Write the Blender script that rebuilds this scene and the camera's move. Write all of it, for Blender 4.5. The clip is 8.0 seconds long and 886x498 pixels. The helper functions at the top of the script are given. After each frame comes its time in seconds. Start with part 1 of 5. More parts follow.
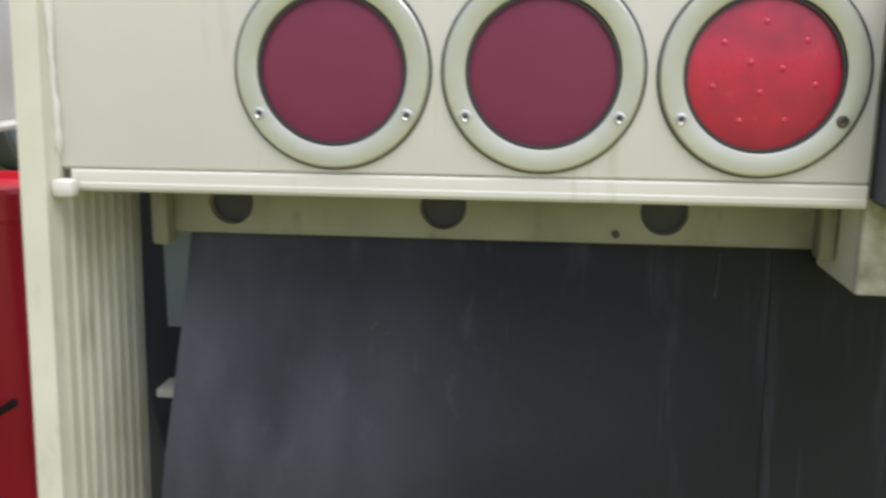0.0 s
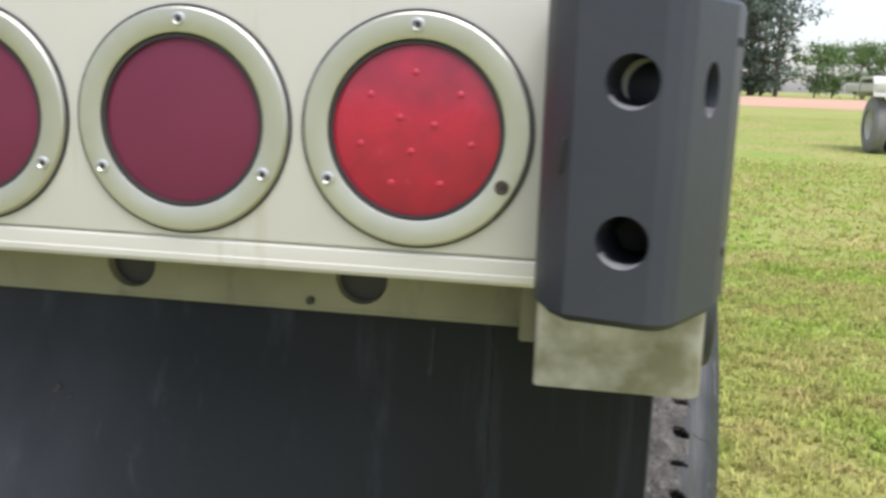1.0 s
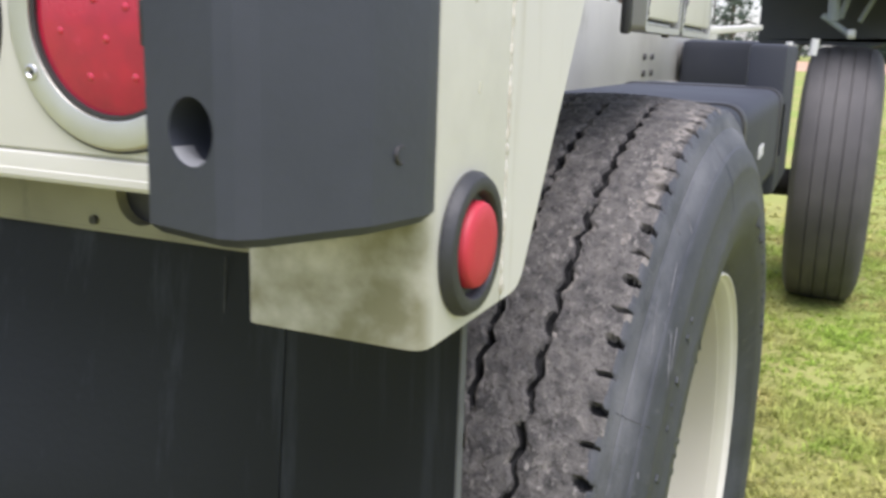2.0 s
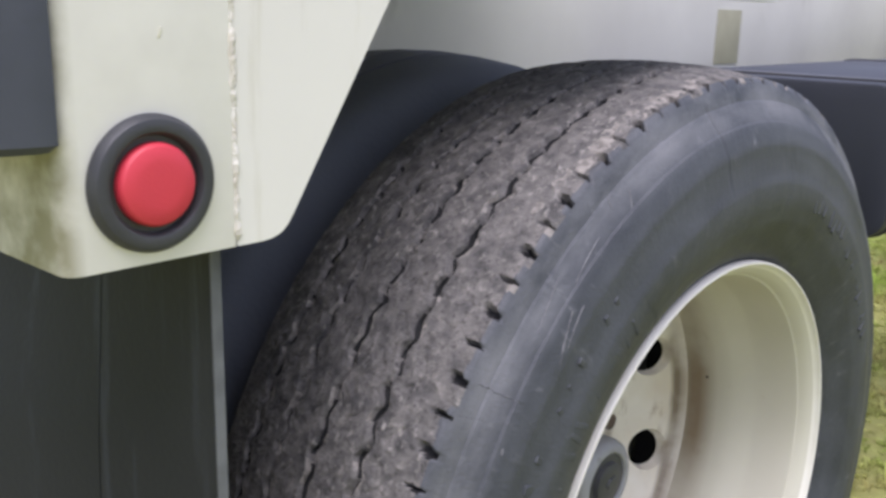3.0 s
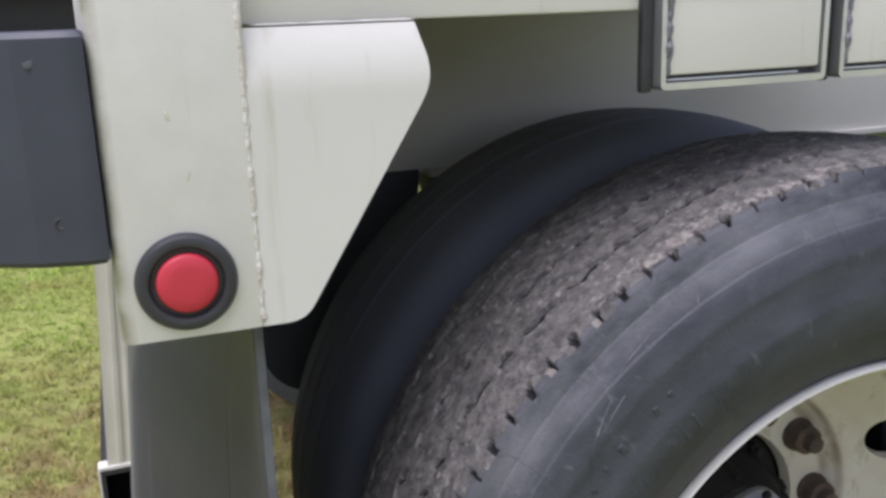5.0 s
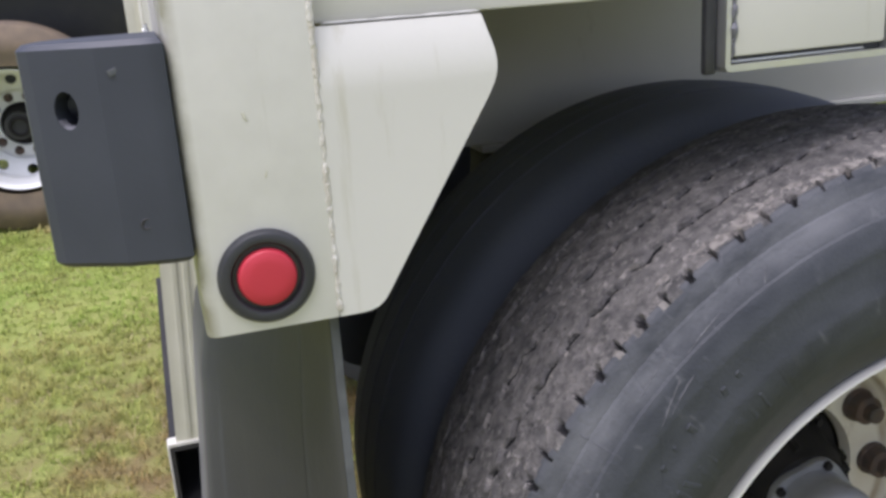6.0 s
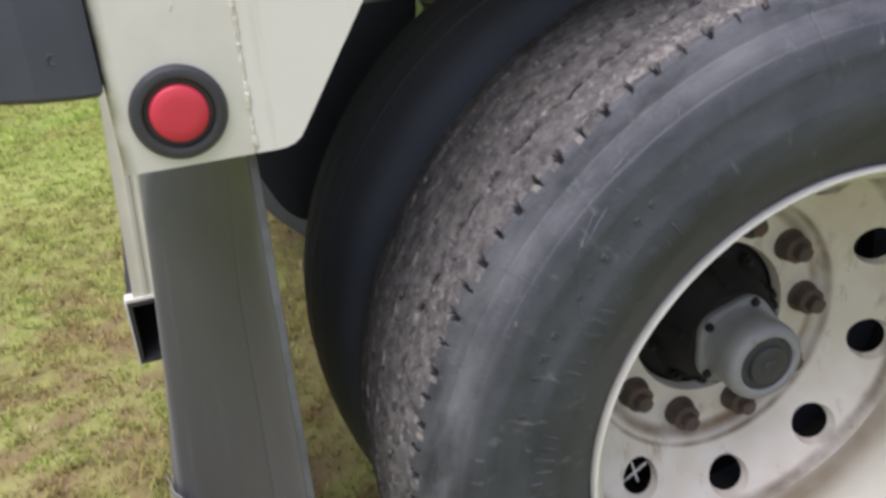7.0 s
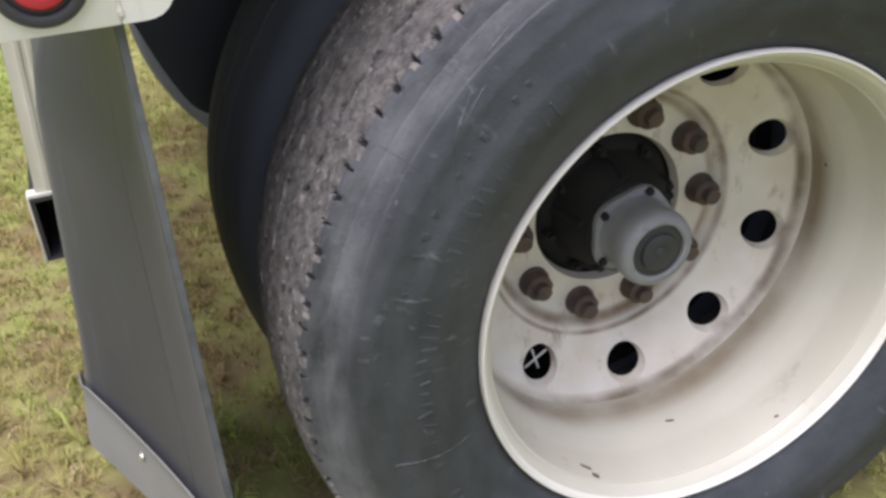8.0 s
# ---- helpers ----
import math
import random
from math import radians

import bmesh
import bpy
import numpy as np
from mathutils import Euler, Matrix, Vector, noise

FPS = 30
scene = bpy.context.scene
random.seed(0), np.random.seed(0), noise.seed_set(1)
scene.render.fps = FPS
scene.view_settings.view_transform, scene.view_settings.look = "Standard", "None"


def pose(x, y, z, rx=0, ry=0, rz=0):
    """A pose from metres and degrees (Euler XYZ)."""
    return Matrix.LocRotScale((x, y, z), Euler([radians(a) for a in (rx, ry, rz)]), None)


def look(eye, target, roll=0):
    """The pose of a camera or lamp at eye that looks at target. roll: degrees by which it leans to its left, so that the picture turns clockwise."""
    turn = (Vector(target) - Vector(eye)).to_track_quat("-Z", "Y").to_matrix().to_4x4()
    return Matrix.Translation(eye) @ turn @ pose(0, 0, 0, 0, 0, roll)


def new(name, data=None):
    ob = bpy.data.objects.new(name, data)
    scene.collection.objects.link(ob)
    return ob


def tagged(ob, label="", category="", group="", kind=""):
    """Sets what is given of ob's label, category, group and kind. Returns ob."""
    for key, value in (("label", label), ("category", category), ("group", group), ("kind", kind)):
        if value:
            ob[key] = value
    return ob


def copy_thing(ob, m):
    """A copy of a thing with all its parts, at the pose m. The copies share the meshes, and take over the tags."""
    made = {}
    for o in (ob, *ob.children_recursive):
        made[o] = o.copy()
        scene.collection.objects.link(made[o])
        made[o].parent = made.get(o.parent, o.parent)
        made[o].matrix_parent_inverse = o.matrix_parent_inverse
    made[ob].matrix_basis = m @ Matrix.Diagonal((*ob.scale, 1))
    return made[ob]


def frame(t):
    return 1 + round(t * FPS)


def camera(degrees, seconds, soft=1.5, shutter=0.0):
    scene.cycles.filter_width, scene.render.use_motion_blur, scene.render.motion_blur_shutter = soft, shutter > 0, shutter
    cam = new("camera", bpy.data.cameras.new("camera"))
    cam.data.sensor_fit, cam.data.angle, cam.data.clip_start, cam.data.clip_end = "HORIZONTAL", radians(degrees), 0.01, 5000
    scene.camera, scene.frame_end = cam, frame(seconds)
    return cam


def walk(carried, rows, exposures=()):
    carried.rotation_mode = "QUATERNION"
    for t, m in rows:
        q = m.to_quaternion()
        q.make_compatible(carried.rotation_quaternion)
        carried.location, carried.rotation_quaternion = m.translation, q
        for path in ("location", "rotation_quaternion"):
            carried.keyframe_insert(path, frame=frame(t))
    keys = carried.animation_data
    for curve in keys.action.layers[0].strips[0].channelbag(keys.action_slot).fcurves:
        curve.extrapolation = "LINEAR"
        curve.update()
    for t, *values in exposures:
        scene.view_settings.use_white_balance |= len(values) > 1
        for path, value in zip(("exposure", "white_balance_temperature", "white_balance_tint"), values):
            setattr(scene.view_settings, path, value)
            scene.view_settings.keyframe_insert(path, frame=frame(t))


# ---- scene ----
cam = camera(51.7, 8.0, 3.0, 0.25)
PATH = [
    (0, (0.144, -0.632, 1.056), (-0.056, 1.31, 0.623), 0.4),
    (0.2, (0.195, -0.605, 1.036), (-0.015, 1.343, 0.634), 0.8),
    (0.5, (0.265, -0.553, 1.053), (0.043, 1.4, 0.682), 1.1),
    (0.8, (0.335, -0.527, 1.066), (0.049, 1.417, 0.694), 1.5),
    (1.0, (0.401, -0.524, 1.07), (0.07, 1.414, 0.704), 2.0),
    (1.2, (0.467, -0.519, 1.073), (0.073, 1.408, 0.709), 2.0),
    (1.5, (0.567, -0.479, 1.065), (0.013, 1.403, 0.678), 1.8),
    (1.7, (0.594, -0.437, 1.05), (-0.037, 1.417, 0.644), 1.6),
    (2.8, (0.825, -0.212, 1.014), (-0.356, 1.323, 0.515), 1.4),
    (2.9, (0.857, -0.208, 1.016), (-0.364, 1.296, 0.522), 1.0),
    (3, (0.899, -0.194, 1.023), (-0.382, 1.258, 0.526), 1.6),
    (3.5, (0.994, -0.134, 1.051), (-0.491, 1.11, 0.556), 1.5),
    (4, (1.032, -0.044, 1.048), (-0.62, 0.977, 0.567), 0.7),
    (4.2, (1.046, -0.02, 1.06), (-0.64, 0.942, 0.579), 0.6),
    (5.3, (1.159, 0.025, 1.136), (-0.678, 0.623, 0.619), -2.5),
    (5.5, (1.145, -0.001, 1.141), (-0.677, 0.635, 0.615), -2.7),
    (6, (1.143, -0.004, 1.147), (-0.686, 0.556, 0.562), -3.9),
    (6.5, (1.154, 0.005, 1.131), (-0.638, 0.562, 0.438), -4.4),
    (7, (1.184, 0.038, 1.119), (-0.545, 0.584, 0.274), -4.8),
    (7.5, (1.208, 0.055, 1.097), (-0.43, 0.636, 0.108), -4.6),
    (8, (1.226, 0.084, 1.089), (-0.385, 0.698, 0.075), -3.4),
]
LIGHTNESS = [(0, 1.52, 6350, 15), (1.2, 1.58, 6350, 16), (1.7, 1.67, 6300, 17), (2.8, 1.80, 6150, 22), (3.5, 1.69, 6050, 24), (4.2, 1.59, 6050, 24), (5.3, 1.39, 6050, 23), (6.5, 1.46, 6150, 22), (8, 1.61, 6250, 22)]
walk(cam, [(t, look(eye, target, roll)) for t, eye, target, roll in PATH], LIGHTNESS)

# ---- sky, sun, exposure ----
world = bpy.data.worlds.new("overcast_sky")
scene.world = world
world.use_nodes = True
wn, wl = world.node_tree.nodes, world.node_tree.links
sky = wn.new("ShaderNodeTexSky")
sky.sky_type, sky.sun_disc, sky.sun_elevation, sky.sun_rotation = "NISHITA", False, radians(72), radians(142)
sky.air_density, sky.dust_density, sky.ozone_density = 1.0, 1.6, 1.0
soften = wn.new("ShaderNodeHueSaturation")
soften.inputs["Saturation"].default_value = 0.55
wl.new(sky.outputs[0], soften.inputs["Color"])
wl.new(soften.outputs[0], wn["Background"].inputs[0])
wn["Background"].inputs[1].default_value = 0.085

sun = new("sun", bpy.data.lights.new("sun", "SUN"))
sun.data.energy, sun.data.angle, sun.data.color = 1.5, radians(50), (1.0, 0.98, 0.95)
sun.matrix_world = look((0.17 * 30, -0.28 * 30, 0.945 * 30), (0, 0, 0))


# ---- materials ----
WY, WZ = 0.696, 0.476


def calc(n, l, op, a, b=None):
    m = n.new("ShaderNodeMath")
    m.operation = op
    for k, v in enumerate((a, b)):
        if isinstance(v, (int, float)):
            m.inputs[k].default_value = v
        elif v is not None:
            l.new(v, m.inputs[k])
    return m.outputs[0]


def round_axle(n, l):
    """Distance along the axle, distance from it and angle about it."""
    tc, sp = n.new("ShaderNodeTexCoord"), n.new("ShaderNodeSeparateXYZ")
    l.new(tc.outputs["Object"], sp.inputs[0])
    y, z = calc(n, l, "SUBTRACT", sp.outputs["Y"], WY), calc(n, l, "SUBTRACT", sp.outputs["Z"], WZ)
    r = calc(n, l, "SQRT", calc(n, l, "ADD", calc(n, l, "MULTIPLY", y, y), calc(n, l, "MULTIPLY", z, z)))
    return sp.outputs["X"], r, calc(n, l, "ARCTAN2", y, z)


def blend(n, l, factor, a, b):
    m = n.new("ShaderNodeMix")
    m.data_type = "RGBA"
    for key, v in (("Factor", factor), ("A", a), ("B", b)):
        if isinstance(v, tuple):
            m.inputs[key].default_value = (*v, 1)
        else:
            l.new(v, m.inputs[key])
    return m.outputs["Result"]


def spread(n, l, v, lo, hi, top=1.0):
    m = n.new("ShaderNodeMapRange")
    m.inputs["From Min"].default_value, m.inputs["From Max"].default_value, m.inputs["To Max"].default_value = lo, hi, top
    l.new(v, m.inputs["Value"])
    return m.outputs["Result"]


def stretched(n, l, axes, by, detail=6, kind="ShaderNodeTexNoise"):
    c = n.new("ShaderNodeCombineXYZ")
    for k in range(3):
        l.new(calc(n, l, "MULTIPLY", axes[k], by[k]), c.inputs[k])
    t = n.new(kind)
    t.inputs["Scale"].default_value = 1
    if kind == "ShaderNodeTexNoise":
        t.inputs["Detail"].default_value, t.inputs["Roughness"].default_value = detail, 0.62
        l.new(c.outputs[0], t.inputs["Vector"])
        return t.outputs["Fac"]
    t.feature = "DISTANCE_TO_EDGE"
    l.new(c.outputs[0], t.inputs["Vector"])
    return t.outputs["Distance"]


def rubber(name, dark, mid, pale, band, fleck, fleck_from, crack, crack_width, relief, rough, spec, dusty=(), pits=0.0):
    """Worn tyre rubber: bands round the axle, pale scuffs and fine cracks."""
    m = bpy.data.materials.new(name)
    m.use_nodes = True
    n, l = m.node_tree.nodes, m.node_tree.links
    p = n["Principled BSDF"]
    axes = round_axle(n, l)
    big = stretched(n, l, axes, band)
    flecks = stretched(n, l, axes, fleck, 9)
    fine = stretched(n, l, axes, (300, 300, 150), 4)
    where = stretched(n, l, axes, (9, 9, 5), 3)
    cut = spread(n, l, stretched(n, l, axes, crack, kind="ShaderNodeTexVoronoi"), crack_width, 0.0)
    cut = calc(n, l, "MULTIPLY", cut, spread(n, l, where, 0.46, 0.56))
    col = blend(n, l, spread(n, l, big, 0.36, 0.64), dark, mid)
    fl = calc(n, l, "MULTIPLY", spread(n, l, flecks, fleck_from, fleck_from + 0.14, 0.85), spread(n, l, where, 0.3, 0.6))
    col = blend(n, l, fl, col, pale)
    if pits:
        holes = stretched(n, l, axes, (190, 90, 80), 4)
        col = blend(n, l, spread(n, l, holes, 0.56, 0.66, pits), col, tuple(c * 0.3 for c in dark))
    # Paler rings: sky light on the shoulder put into the colour, over a dusty film.
    for centre, half, tint in dusty:
        near = spread(n, l, calc(n, l, "ABSOLUTE", calc(n, l, "SUBTRACT", axes[1], centre)), half, half * 0.3)
        col = blend(n, l, calc(n, l, "MULTIPLY", near, spread(n, l, big, 0.30, 0.66, 0.75)), col, tint)
    col = blend(n, l, cut, col, tuple(c * 0.35 for c in dark))
    l.new(col, p.inputs["Base Color"])
    rr = n.new("ShaderNodeMapRange")
    rr.inputs["To Min"].default_value, rr.inputs["To Max"].default_value = rough - 0.18, min(1, rough + 0.18)
    l.new(big, rr.inputs["Value"])
    l.new(rr.outputs["Result"], p.inputs["Roughness"])
    p.inputs["Specular IOR Level"].default_value = spec
    h = calc(n, l, "ADD", fine, calc(n, l, "MULTIPLY", flecks, 1.6))
    h = calc(n, l, "SUBTRACT", h, calc(n, l, "MULTIPLY", cut, 0.9))
    b = n.new("ShaderNodeBump")
    b.inputs["Strength"].default_value, b.inputs["Distance"].default_value = relief, 0.003
    l.new(h, b.inputs["Height"])
    l.new(b.outputs["Normal"], p.inputs["Normal"])
    return m


def surface(name, base, rough=0.6, metal=0.0, second=None, scale=6.0, amount=0.5, grain=120.0, relief=0.15,
            stain=None, stain_scale=(3, 3, 3), stain_from=0.55, coat=0.0, spec=0.5, depth=0.002, vary=0.0, island=False, rings=(), thin=0.0, dust=None, sheen=0.0, patch=None):
    """A worn surface: base colour with cloudy variation, fine grain, stains and relief."""
    m = bpy.data.materials.new(name)
    m.use_nodes = True
    n, l = m.node_tree.nodes, m.node_tree.links
    p = n["Principled BSDF"]
    tc = n.new("ShaderNodeTexCoord")
    big, fine = n.new("ShaderNodeTexNoise"), n.new("ShaderNodeTexNoise")
    big.inputs["Scale"].default_value, big.inputs["Detail"].default_value = scale, 6
    fine.inputs["Scale"].default_value, fine.inputs["Detail"].default_value = grain, 4
    l.new(tc.outputs["Object"], big.inputs["Vector"])
    l.new(tc.outputs["Object"], fine.inputs["Vector"])
    second = second or tuple(c * 0.82 for c in base)
    ramp = n.new("ShaderNodeMapRange")
    ramp.inputs["From Min"].default_value, ramp.inputs["From Max"].default_value = 0.35, 0.68
    ramp.inputs["To Max"].default_value = amount
    l.new(big.outputs["Fac"], ramp.inputs["Value"])
    mix = n.new("ShaderNodeMix")
    mix.data_type = "RGBA"
    mix.inputs["A"].default_value, mix.inputs["B"].default_value = (*base, 1), (*second, 1)
    l.new(ramp.outputs["Result"], mix.inputs["Factor"])
    col = mix.outputs["Result"]
    if stain:
        mp, st = n.new("ShaderNodeMapping"), n.new("ShaderNodeTexNoise")
        mp.inputs["Scale"].default_value = stain_scale
        st.inputs["Scale"].default_value, st.inputs["Detail"].default_value = 1.0, 8
        st.inputs["Roughness"].default_value = 0.65
        l.new(tc.outputs["Object"], mp.inputs["Vector"])
        l.new(mp.outputs["Vector"], st.inputs["Vector"])
        sr = n.new("ShaderNodeMapRange")
        sr.inputs["From Min"].default_value, sr.inputs["From Max"].default_value = stain_from, stain_from + 0.18
        sr.inputs["To Max"].default_value = 0.75
        l.new(st.outputs["Fac"], sr.inputs["Value"])
        mix2 = n.new("ShaderNodeMix")
        mix2.data_type = "RGBA"
        mix2.inputs["B"].default_value = (*stain, 1)
        l.new(sr.outputs["Result"], mix2.inputs["Factor"])
        l.new(col, mix2.inputs["A"])
        col = mix2.outputs["Result"]
    for axis, centre, half, tint in rings:
        at = (*round_axle(n, l), n.new("ShaderNodeSeparateXYZ"))[axis]
        if axis == 3:
            l.new(tc.outputs["Object"], at.inputs[0])
            at = at.outputs["Y"]
        near = spread(n, l, calc(n, l, "ABSOLUTE", calc(n, l, "SUBTRACT", at, centre)), half, half * 0.2)
        col = blend(n, l, calc(n, l, "MULTIPLY", near, spread(n, l, big.outputs["Fac"], 0.18, 0.64, 0.88)), col, tint)
    # Streaky tint towards one side: reflected light put into the colour, with dusty scuffs.
    if dust:
        lo, hi, tint = dust
        sp, streak = n.new("ShaderNodeSeparateXYZ"), n.new("ShaderNodeTexNoise")
        wide = n.new("ShaderNodeMapping")
        wide.inputs["Scale"].default_value = (13, 13, 1.4)
        streak.inputs["Scale"].default_value, streak.inputs["Detail"].default_value = 1.0, 5
        l.new(tc.outputs["Object"], sp.inputs[0])
        l.new(tc.outputs["Object"], wide.inputs["Vector"])
        l.new(wide.outputs["Vector"], streak.inputs["Vector"])
        col = blend(n, l, calc(n, l, "MULTIPLY", spread(n, l, sp.outputs["X"], lo, hi), spread(n, l, streak.outputs["Fac"], 0.22, 0.74, 0.95)), col, tint)
    if patch:
        cx, cy, inner, outer, tint = patch
        sp, ragged = n.new("ShaderNodeSeparateXYZ"), n.new("ShaderNodeTexNoise")
        ragged.inputs["Scale"].default_value, ragged.inputs["Detail"].default_value = 9.0, 6
        l.new(tc.outputs["Object"], sp.inputs[0])
        l.new(tc.outputs["Object"], ragged.inputs["Vector"])
        dx, dy = calc(n, l, "SUBTRACT", sp.outputs["X"], cx), calc(n, l, "SUBTRACT", sp.outputs["Y"], cy)
        away = calc(n, l, "SQRT", calc(n, l, "ADD", calc(n, l, "MULTIPLY", dx, dx), calc(n, l, "MULTIPLY", dy, dy)))
        col = blend(n, l, calc(n, l, "MULTIPLY", spread(n, l, away, outer, inner), spread(n, l, ragged.outputs["Fac"], 0.30, 0.62, 0.92)), col, tint)
    if vary:
        hs, rnd = n.new("ShaderNodeHueSaturation"), n.new("ShaderNodeMapRange")
        src = n.new("ShaderNodeNewGeometry").outputs["Random Per Island"] if island else n.new("ShaderNodeObjectInfo").outputs["Random"]
        rnd.inputs["To Min"].default_value, rnd.inputs["To Max"].default_value = 1 - vary, 1 + vary
        l.new(src, rnd.inputs["Value"])
        l.new(rnd.outputs["Result"], hs.inputs["Value"])
        l.new(col, hs.inputs["Color"])
        col = hs.outputs["Color"]
    l.new(col, p.inputs["Base Color"])
    rr = n.new("ShaderNodeMapRange")
    rr.inputs["To Min"].default_value, rr.inputs["To Max"].default_value = max(rough - 0.1, 0.05), min(rough + 0.12, 1)
    l.new(big.outputs["Fac"], rr.inputs["Value"])
    l.new(rr.outputs["Result"], p.inputs["Roughness"])
    p.inputs["Metallic"].default_value = metal
    p.inputs["Specular IOR Level"].default_value = spec
    p.inputs["Coat Weight"].default_value = coat
    p.inputs["Sheen Weight"].default_value, p.inputs["Sheen Roughness"].default_value = sheen, 0.35
    if relief:
        b = n.new("ShaderNodeBump")
        b.inputs["Strength"].default_value, b.inputs["Distance"].default_value = relief, depth
        l.new(fine.outputs["Fac"], b.inputs["Height"])
        l.new(b.outputs["Normal"], p.inputs["Normal"])
    if thin:
        t, both = n.new("ShaderNodeBsdfTranslucent"), n.new("ShaderNodeMixShader")
        l.new(col, t.inputs["Color"])
        both.inputs[0].default_value = thin
        l.new(p.outputs[0], both.inputs[1])
        l.new(t.outputs[0], both.inputs[2])
        l.new(both.outputs[0], n["Material Output"].inputs["Surface"])
    return m


CREAM = surface("cream_paint", (0.61, 0.595, 0.535), 0.45, second=(0.55, 0.535, 0.475), scale=5, grain=90, relief=0.06,
                stain=(0.42, 0.395, 0.29), stain_scale=(34, 34, 3.5), stain_from=0.585)
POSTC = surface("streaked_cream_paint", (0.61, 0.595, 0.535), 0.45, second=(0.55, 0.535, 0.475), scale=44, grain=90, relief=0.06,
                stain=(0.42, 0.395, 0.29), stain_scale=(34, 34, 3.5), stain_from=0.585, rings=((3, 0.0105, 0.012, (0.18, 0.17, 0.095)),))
GRIMY = surface("grimy_cream_paint", (0.58, 0.565, 0.46), 0.5, second=(0.45, 0.44, 0.33), scale=9, amount=0.8, grain=90, relief=0.08,
                stain=(0.22, 0.22, 0.13), stain_scale=(26, 26, 9), stain_from=0.58)
FRAMEC = surface("dusty_frame_paint", (0.52, 0.51, 0.46), 0.6, second=(0.40, 0.39, 0.35), scale=4, grain=60, relief=0.1,
                 stain=(0.2, 0.19, 0.15), stain_scale=(8, 8, 3), stain_from=0.62)
RIMC = surface("cream_wheel_paint", (0.515, 0.495, 0.41), 0.5, second=(0.44, 0.42, 0.335), scale=8, grain=70, relief=0.06,
               stain=(0.25, 0.18, 0.11), stain_scale=(16, 11, 11), stain_from=0.62, rings=((0, 0.365, 0.035, (0.20, 0.14, 0.08)),))
# Brighter than the wheel paint: the sky light on the lip is painted in.
LIPC = surface("rubbed_rim_lip", (0.68, 0.66, 0.59), 0.42, second=(0.60, 0.57, 0.49), scale=20, grain=90, relief=0.04)
DISCC = surface("stained_wheel_paint", (0.64, 0.605, 0.53), 0.45, second=(0.54, 0.47, 0.36), scale=14, amount=0.7, grain=70, relief=0.08,
                stain=(0.20, 0.13, 0.07), stain_scale=(30, 34, 14), stain_from=0.575,
                rings=((1, 0.173, 0.009, (0.20, 0.125, 0.06)), (1, 0.187, 0.005, (0.15, 0.095, 0.05)), (1, 0.270, 0.008, (0.12, 0.085, 0.05))))
SEALG = surface("ragged_sealant", (0.20, 0.20, 0.215), 0.8, second=(0.12, 0.12, 0.13), scale=70, amount=0.9, grain=200, relief=0.7, depth=0.004)
STEEL = surface("brushed_steel", (0.62, 0.61, 0.55), 0.44, 1.0, second=(0.52, 0.51, 0.43), scale=18, amount=0.8, grain=160, relief=0.06)
ALU = surface("aluminium_edge", (0.66, 0.66, 0.66), 0.38, 0.9, second=(0.5, 0.5, 0.5), scale=20, grain=150, relief=0.06)
TREAD = rubber("dusty_tread_rubber", (0.064, 0.061, 0.059), (0.165, 0.153, 0.142), (0.34, 0.315, 0.285), (60, 60, 30), (150, 44, 56), 0.55, (30, 8, 16), 0.0002, 0.7, 0.8, 0.3, pits=0.55)
CHIP = surface("chipped_pale_rubber", (0.25, 0.23, 0.205), 0.85, second=(0.11, 0.10, 0.092), scale=150, amount=1.0, grain=300, relief=0.5, spec=0.2)
# The ring at 0.473 paints the sky light that the shoulder catches.
SIDE = rubber("sidewall_rubber", (0.028, 0.031, 0.036), (0.049, 0.053, 0.059), (0.17, 0.17, 0.175), (20, 24, 4.5), (50, 22, 26), 0.605, (1, 2.2, 5.5), 0.0020, 0.30, 0.54, 0.39, ((0.473, 0.027, (0.155, 0.155, 0.163)),))
FRONTR = surface("front_tyre_rubber", (0.060, 0.057, 0.057), 0.7, second=(0.095, 0.090, 0.087), scale=7, amount=0.8, grain=180, relief=0.3, spec=0.35)
# Grime plus the shade below the rear panel, both put into the colour.
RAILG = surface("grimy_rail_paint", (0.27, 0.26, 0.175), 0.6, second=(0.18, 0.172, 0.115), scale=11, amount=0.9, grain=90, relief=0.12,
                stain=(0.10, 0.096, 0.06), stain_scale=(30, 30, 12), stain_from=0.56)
HANGC = surface("dull_dark_steel", (0.055, 0.060, 0.072), 0.7, second=(0.075, 0.078, 0.085), scale=12, grain=120, relief=0.3)
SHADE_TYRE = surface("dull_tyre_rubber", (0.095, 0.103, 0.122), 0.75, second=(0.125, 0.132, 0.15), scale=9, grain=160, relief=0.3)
GROOVE = surface("unworn_groove_rubber", (0.016, 0.016, 0.017), 0.8, second=(0.03, 0.029, 0.028), scale=60, grain=260, relief=0.4, spec=0.25)
# The pale left side paints reflected light as well as dusty scuffs.
FLAP = surface("mudflap_rubber", (0.0110, 0.0130, 0.0155), 0.48, second=(0.0175, 0.0198, 0.0225), scale=5, grain=200, relief=0.12, spec=0.18, sheen=0.14, dust=(0.12, -0.10, (0.066, 0.069, 0.080)),
               stain=(0.040, 0.046, 0.058), stain_scale=(40, 40, 1.6), stain_from=0.57)
WEIGHTC = surface("dull_grey_paint", (0.20, 0.20, 0.185), 0.55, second=(0.15, 0.15, 0.14), scale=8, grain=90, relief=0.1)
SCUFF = surface("rubbed_rubber", (0.055, 0.057, 0.062), 0.7, second=(0.025, 0.026, 0.029), scale=160, amount=1.0, grain=200, relief=0.2)
